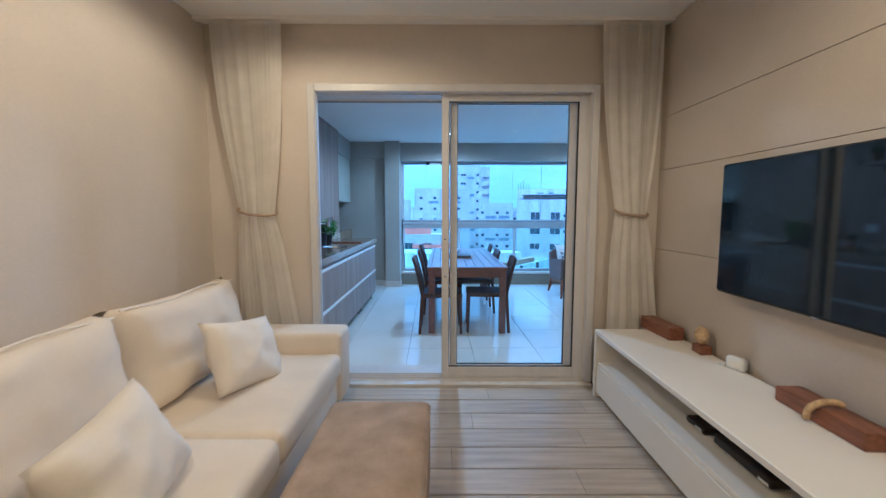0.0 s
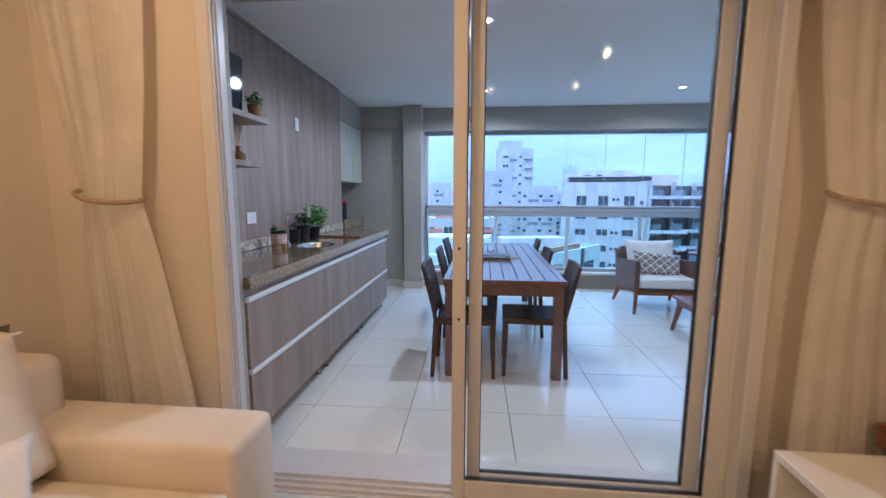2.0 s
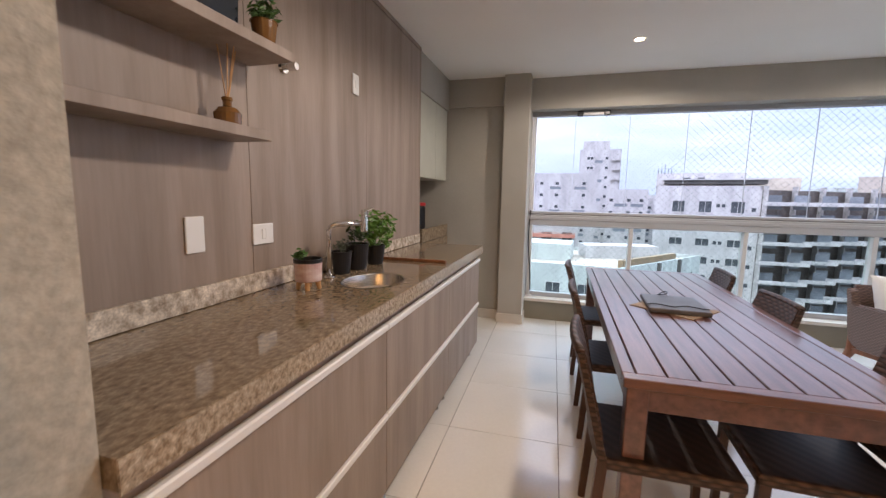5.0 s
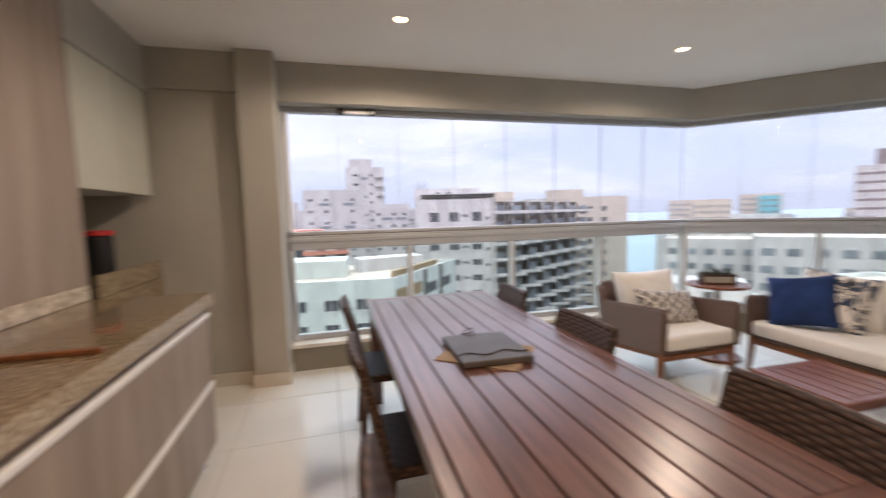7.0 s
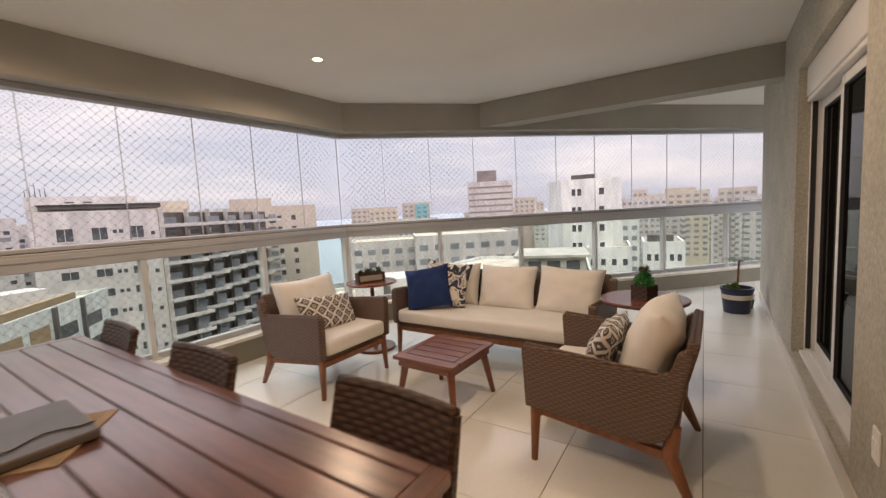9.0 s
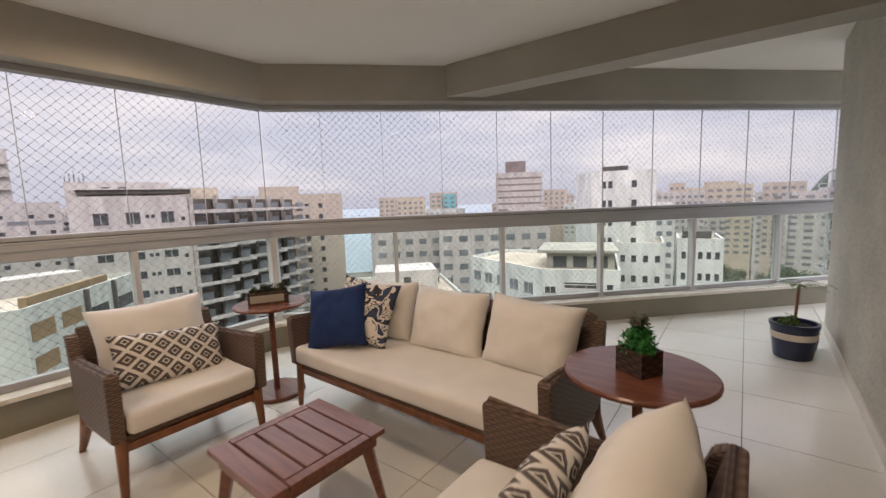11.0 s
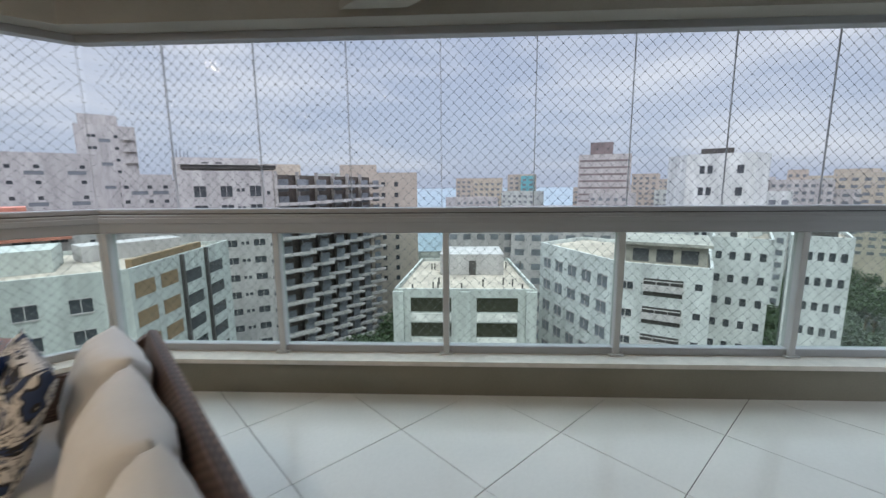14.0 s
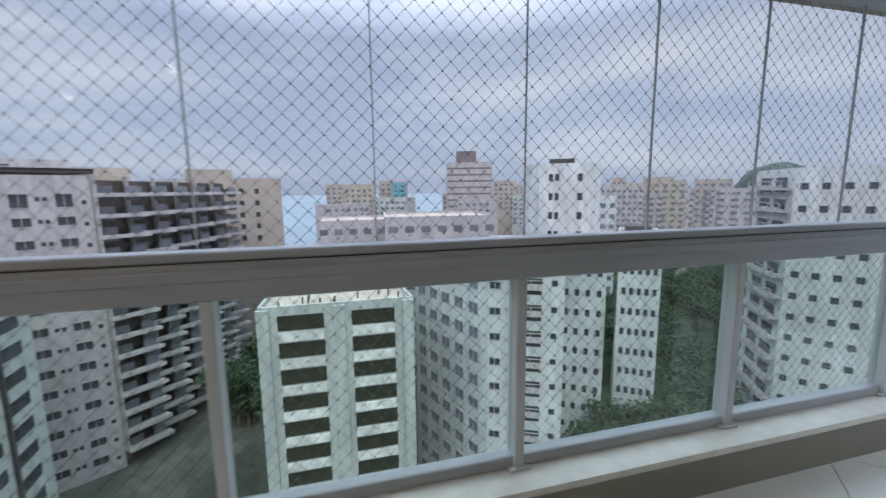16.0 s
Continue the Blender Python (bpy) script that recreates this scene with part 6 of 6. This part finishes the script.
roof_block(G, (4.0, 60), (13.0, 62), 3.5, -6.4, -4.6, M_CITYW)
part("roof_beam", box(B(), 0, 0, -6.3, 12, 0.6, -5.2, m=Matrix.Translation((7.4, 51.5, 0)) @ pose(0, 0, 0, 0, 0, 52)), M_BROWN, G)

# near block with olive glazing
b = [(28.3, 40.1), (39.0, 29.6), (51.1, 43.4), (41.9, 52.4)]
Bb = building("pale apartment block with two stacks of dark olive windows", b, -10.05, M_CITYG)
windows(Bb, b[0], b[1], -10.05, (0.26, 0.725), 4.3, 1.5, 10, 1.15, 2.75, M_OLIVE, False, "window_band")
m_b, l_b = facade_frame(b[0], b[1])
for c in (0.26, 0.725):
    bm = B()
    for f in range(10):
        z = -10.05 - 2.05 - 2.75 * f
        for a, e in ((-2.1, -0.75), (-0.7, 0.68), (0.73, 2.1)):
            box(bm, c * l_b + a, -0.10, z - 0.95, c * l_b + e, 0.02, z - 0.05, m=m_b)
    part("spandrel", bm, M_SHUT, Bb, "white blinds behind the lower panes")
for c in (0.03, 0.5, 0.96):
    part("pilaster", box(B(), c * l_b - 0.55, -0.3, GZ, c * l_b + 0.55, 0.0, -9.75, m=m_b), M_CITYG, Bb)
roof_block(Bb, (37.5, 43.2), (43.2, 37.7), 6.5, -10.05, -7.3, M_CITYW)
part("hatch", box(B(), 0, -0.06, -9.95, 0.9, 0.05, -8.1, m=facade_frame((37.5, 43.2), (43.2, 37.7))[0] @ Matrix.Translation((3.6, 0, 0))), M_CITYD, Bb)
rnd = random.Random(5)
bm = B()
for k in range(16):
    u, v = rnd.random(), rnd.choice((rnd.uniform(0.02, 0.2), rnd.uniform(0.6, 0.97)))
    x, y = b[0][0] + (b[1][0] - b[0][0]) * u + (b[3][0] - b[0][0]) * v, b[0][1] + (b[1][1] - b[0][1]) * u + (b[3][1] - b[0][1]) * v
    rod(bm, (x, y, -9.95), (x, y, -9.1), 0.09, 0.09, 6)
tagged(part("vent_pipe", bm, M_CITYD, Bb), kind="stuff")

# near white block with a roof terrace
d = [(49.8, 36.9), (43.8, 23.4), (46.4, 16.0), (60.0, 20.0), (59.0, 36.0)]
D = building("white apartment block with a tiled roof terrace", d, -6.9, M_CITYN)
windows(D, d[0], d[1], -6.9, (0.12, 0.3, 0.48, 0.66, 0.84), 1.5, 1.2, 11, 1.9, 2.8, M_WINF)
# flat dark panels paint the shade inside the balcony bays
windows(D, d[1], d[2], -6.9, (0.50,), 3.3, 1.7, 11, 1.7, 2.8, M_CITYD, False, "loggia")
balconies(D, d[1], d[2], -8.75, 11, 0.35, ((0.28, 0.72),), rail=0.8)
windows(D, d[1], d[2], -6.9, (0.87,), 0.6, 0.6, 11, 1.3, 2.8, M_WIN, False, "vent_window")
windows(D, d[1], d[2], -6.9, (0.1,), 1.1, 0.7, 11, 1.7, 2.8, M_WIN)
roof_block(D, (47.0, 24.3), (49.4, 17.4), 7, -6.9, -4.9, M_TERR)
part("terrace_roof", prism(B(), back((46.0, 25.0), (48.8, 16.8), 9), -4.9, -4.6), M_TERR, D)
windows(D, (47.0, 24.3), (49.4, 17.4), -4.9, (0.2, 0.5, 0.8), 1.5, 1.3, 1, 1.1, sill=False)

# white tower and its lower blocks
wv = [(63.7, 24.6), (64.2, 20.4), (65.5, 17.6), (69.5, 17.0), (73.5, 21.0), (72.0, 27.0), (67, 28.0)]
Wt = building("rounded white apartment tower with paired windows", wv, 4.3, M_CITYN)
windows(Wt, wv[0], wv[1], 4.3, (0.42, 0.62), 0.55, 1.0, 10, 1.4, 2.7, sill=False)
windows(Wt, wv[1], wv[2], 4.3, (0.5,), 0.7, 1.0, 10, 1.4, 2.7, sill=False)
roof_block(Wt, (65.5, 23.6), (66.4, 20.2), 4, 4.3, 5.6, M_CITYD)
f0, f1 = (60.8, 20.3), (62.0, 14.5)
F = building("white apartment block with rows of small windows", back(f0, f1, 10), -5.6, M_CITYN)
windows(F, f0, f1, -5.6, (0.15, 0.38, 0.62, 0.86), 0.6, 0.9, 12, 1.6, 2.75, sill=False)
f2, f3 = (62.6, 13.2), (63.4, 8.2)
F2 = building("narrow white apartment block above the lawn", back(f2, f3, 9), -5.0, M_CITYN)
windows(F2, f2, f3, -5.0, (0.15, 0.33, 0.51, 0.69, 0.87), 0.5, 0.9, 12, 1.6, 2.75, sill=False)
roof_block(F2, (63.5, 12.6), (64.0, 9.6), 5, -5.0, -3.6, M_CITYD)

h0, h1, h2 = (82.0, -2.6), (71.6, -5.3), (67.6, -26.0)
H = building("long white apartment block with rows of square windows", [h0, h1, h2, (84, -30)], 3.0, M_CITYN)
windows(H, h1, h2, 3.0, [0.045 + 0.0925 * k for k in range(11)], 0.8, 0.8, 14, 1.7, 2.75, sill=False)
balconies(H, h0, h1, 1.0, 13, 1.2, ((0.05, 0.95),))
windows(H, h0, h1, 3.0, (0.3, 0.7), 3.0, 1.9, 13, 1.5, sill=False)

t0, t1 = (177.1, 106.6), (187.5, 87.2)
T = building("striped white office tower with a dark roof box", back(t0, t1, 22), 13.6, M_CITYW)
far_windows(T, t0, t1, 13.6, 1, 21.0, 0.85, 12, 2.3, 3.0, M_STRIPE)
roof_block(T, (181.8, 103.7), (186.3, 95.2), 8, 13.6, 19.6, M_STRIPE)

for lab, p, q, dep, top, mat, nn in (
        ("pale yellow far apartment tower", (226.4, 24.4), (227.2, 7.1), 14, 4.0, M_CITYY, 5), ("beige apartment tower by the sea", (227.0, 4.0), (226.6, -10.3), 14, 4.1, M_CITYB, 5),
        ("wide pale apartment block", (217.8, 43.3), (220.3, 24.1), 16, 1.6, M_CITYW, 8), ("slim beige tower on the skyline", (223.0, 39.0), (223.8, 32.5), 9, 5.6, M_CITYB, 3),
        ("low white house row", (120.0, 33.0), (121.5, 22.0), 9, -1.4, M_CITYN, 5), ("grey-green block on the skyline", (214.0, 52.0), (215.5, 46.0), 9, 5.2, M_CITYG, 3), ("pinkish block on the skyline", (181.1, 192.6), (200, 171), 16, 4.5, M_CITYB, 9),
        ("block beside the teal house", (202, 168), (213.1, 155.6), 14, 6.5, M_CITYB, 5), ("small teal house on the skyline", (204, 160), (209, 154), 8, 5.5, M_TEAL, 2),
        ("low hotel with a flat roof", (64.0, 71.4), (76.2, 58.4), 16, -5.3, M_CITYW, 6), ("low white roof behind the terrace block", (66, 55), (80, 38), 18, -4.2, M_CITYW, 7),
        ("white block with balcony bands", (221.4, 55.1), (225.5, 34.8), 12, 1.4, M_CITYW, 4), ("pale apartment slab by the lawn", (227.2, 6.6), (226.1, -19.3), 12, 0.1, M_CITYW, 5),
        ("cream apartment slab by the lawn", (223.2, -33.6), (217.7, -62.7), 12, 4.3, M_CITYB, 7), ("white slab behind the lawn", (225.5, 33.6), (227.1, 12.3), 12, -2.2, M_CITYW, 6)):
    t = building(lab, back(p, q, dep), top, mat)
    l = math.hypot(q[0] - p[0], q[1] - p[1])
    far_windows(t, p, q, top, nn, l / nn * 0.55, 1.2, 11, 1.9)

# skyline: many small far blocks
rnd = random.Random(12)
mats = (M_CITYW, M_CITYW, M_CITYB, M_CITYY, M_CITYG)
for k in range(74):
    bear = rnd.uniform(-22, 112)
    if 33 < bear < 42.5 or 43 < bear < 47.5 and k % 3:
        continue
    dist = rnd.uniform(222 if bear > 70 else 170, 420) if bear > 42 else rnd.uniform(150, 330)
    c = Vector((4.8 + dist * math.sin(radians(bear)), 5.3 + dist * math.cos(radians(bear)), 0))
    if c.dot(sn) > 250 and bear < 60:
        continue
    w = rnd.uniform(10, 22)
    side = Vector((math.cos(radians(bear)), -math.sin(radians(bear)), 0)).normalized()
    side.rotate(Euler((0, 0, rnd.uniform(-0.5, 0.5))))
    p, q = c - side * w / 2, c + side * w / 2
    top = rnd.uniform(-9, 3.5) + dist * 0.012
    t = building("far apartment block on the skyline", back((p.x, p.y), (q.x, q.y), rnd.uniform(10, 16)), top, mats[k % 5])
    far_windows(t, (p.x, p.y), (q.x, q.y), top, int(w / 3), 1.5, 1.2, 6, 2.0)


def tree(height, crown, seed):
    """Tapered trunk, limbs and a crown of many leaf clumps with gaps."""
    t = thing("tree", Matrix(), "dark green broad-leaved tree between the buildings", "tree", "trees below")
    r = random.Random(seed)
    bm = B()
    rod(bm, (0, 0, 0), (0, 0, height * 0.55), 0.25, 0.14, 7)
    tips = []
    for k in range(7):
        a = k * 0.9 + r.uniform(0, 0.5)
        tip = Vector((math.cos(a) * crown * r.uniform(0.4, 0.75), math.sin(a) * crown * r.uniform(0.4, 0.75), height * r.uniform(0.62, 0.95)))
        rod(bm, (0, 0, height * r.uniform(0.35, 0.52)), tip, 0.1, 0.03, 5)
        tips.append(tip)
    part("trunk", bm, M_BROWN, t)
    bm = B()
    for k, tip in enumerate(tips):
        c = leaf_cluster(B(), crown * r.uniform(0.4, 0.6), 190, 0.42, seed * 10 + k, 0.75)
        bmesh.ops.translate(c, verts=c.verts[:], vec=tip)
        me = bpy.data.meshes.new("clump")
        c.to_mesh(me)
        c.free()
        bm.from_mesh(me)
        bpy.data.meshes.remove(me)
    part("crown", bm, M_LEAFD, t)
    return t


kinds = [tree(9, 4.0, 1), tree(7, 3.4, 2), tree(11, 4.6, 3)]
spots = []
rnd = random.Random(31)
for k in range(260):
    zone = k % 8
    if zone == 0:
        spots.append((rnd.uniform(86, 150), rnd.uniform(10, 28)))
    elif zone == 1:
        spots.append((rnd.uniform(70, 88), rnd.uniform(0, 8)))
    elif zone == 2:
        spots.append((rnd.uniform(130, 175), rnd.uniform(-14, 24)))
    elif zone == 3:
        spots.append((rnd.uniform(96, 130), rnd.uniform(-22, -8)))
    elif zone in (6, 7):
        spots.append((rnd.uniform(86, 205), rnd.uniform(-30, 26)))
    elif zone == 4:
        spots.append((rnd.uniform(40, 62), rnd.uniform(44, 75)))
    else:
        spots.append((rnd.uniform(52, 62), rnd.uniform(2, 14)))
for k, (x, y) in enumerate(spots):
    m = pose(x, y, GZ, 0, 0, rnd.uniform(0, 360)) @ Matrix.Scale(rnd.uniform(0.75, 1.2), 4)
    if k < 3:
        kinds[k].matrix_basis = m
    else:
        c = copy_thing(kinds[k % 3], Matrix())
        c.matrix_basis = m

# ---- floor pieces ----
def clip(poly, a, b, c):
    """Keeps the part of a polygon where a x + b y <= c."""
    out = []
    for i, p in enumerate(poly):
        q = poly[(i + 1) % len(poly)]
        fp, fq = a * p[0] + b * p[1] - c, a * q[0] + b * q[1] - c
        if fp <= 0:
            out.append(p)
        if fp * fq < 0:
            u = fp / (fp - fq)
            out.append((p[0] + (q[0] - p[0]) * u, p[1] + (q[1] - p[1]) * u))
    return out


zones = [[(0, -1, -4.40), (-INWARD.x, -INWARD.y, -INWARD.dot(CORNER) - 0.131), (0, 1, 8.55), (-1, 0, 1.1)], [(0, 1, 4.40), (-1, 0, -7.0), (-INWARD.x, -INWARD.y, -INWARD.dot(CORNER) - 0.131), (0, -1, -3.0)]]
parent_tiles = bpy.data.objects["balcony_floor"]
TW, TH, TG, lean = 0.612, 0.615, 0.0022, 0.02
for i in range(-4, 17):
    for j in range(-4, 8):
        x0, y0 = 0.775 + TW * i, 4.95 + TH * j
        quad = [(x0 + TG, y0 + TG), (x0 + TW - TG, y0 + TG), (x0 + TW - TG, y0 + TH - TG), (x0 + TG, y0 + TH - TG)]
        quad = [(x - lean * (y - 5.5), y + lean * x) for x, y in quad]
        for zone in zones:
            poly = quad
            for a, b, c in zone:
                poly = clip(poly, a, b, c) if poly else poly
            if len(poly) > 2:
                part("tile", prism(B(), poly, -0.02, 0.0), M_TILE, parent_tiles)
y = -2.2
k = 0
while y < 4.09:
    y1 = min(y + 0.196, 4.09)
    cut = XL + ((k * 0.77) % 1.4) + 0.6
    for a, b in ((XL + 0.002, cut - 0.001), (cut + 0.001, min(cut + 1.4, XR)), (min(cut + 1.4, XR) + 0.002, XR + 0.012)):
        if b - a > 0.02:
            part("plank", box(B(), a, y + 0.0045, -0.02, b, y1 - 0.0045, 0.0, bevel=0.0), M_PLANK, floor_living)
    y, k = y1, k + 1
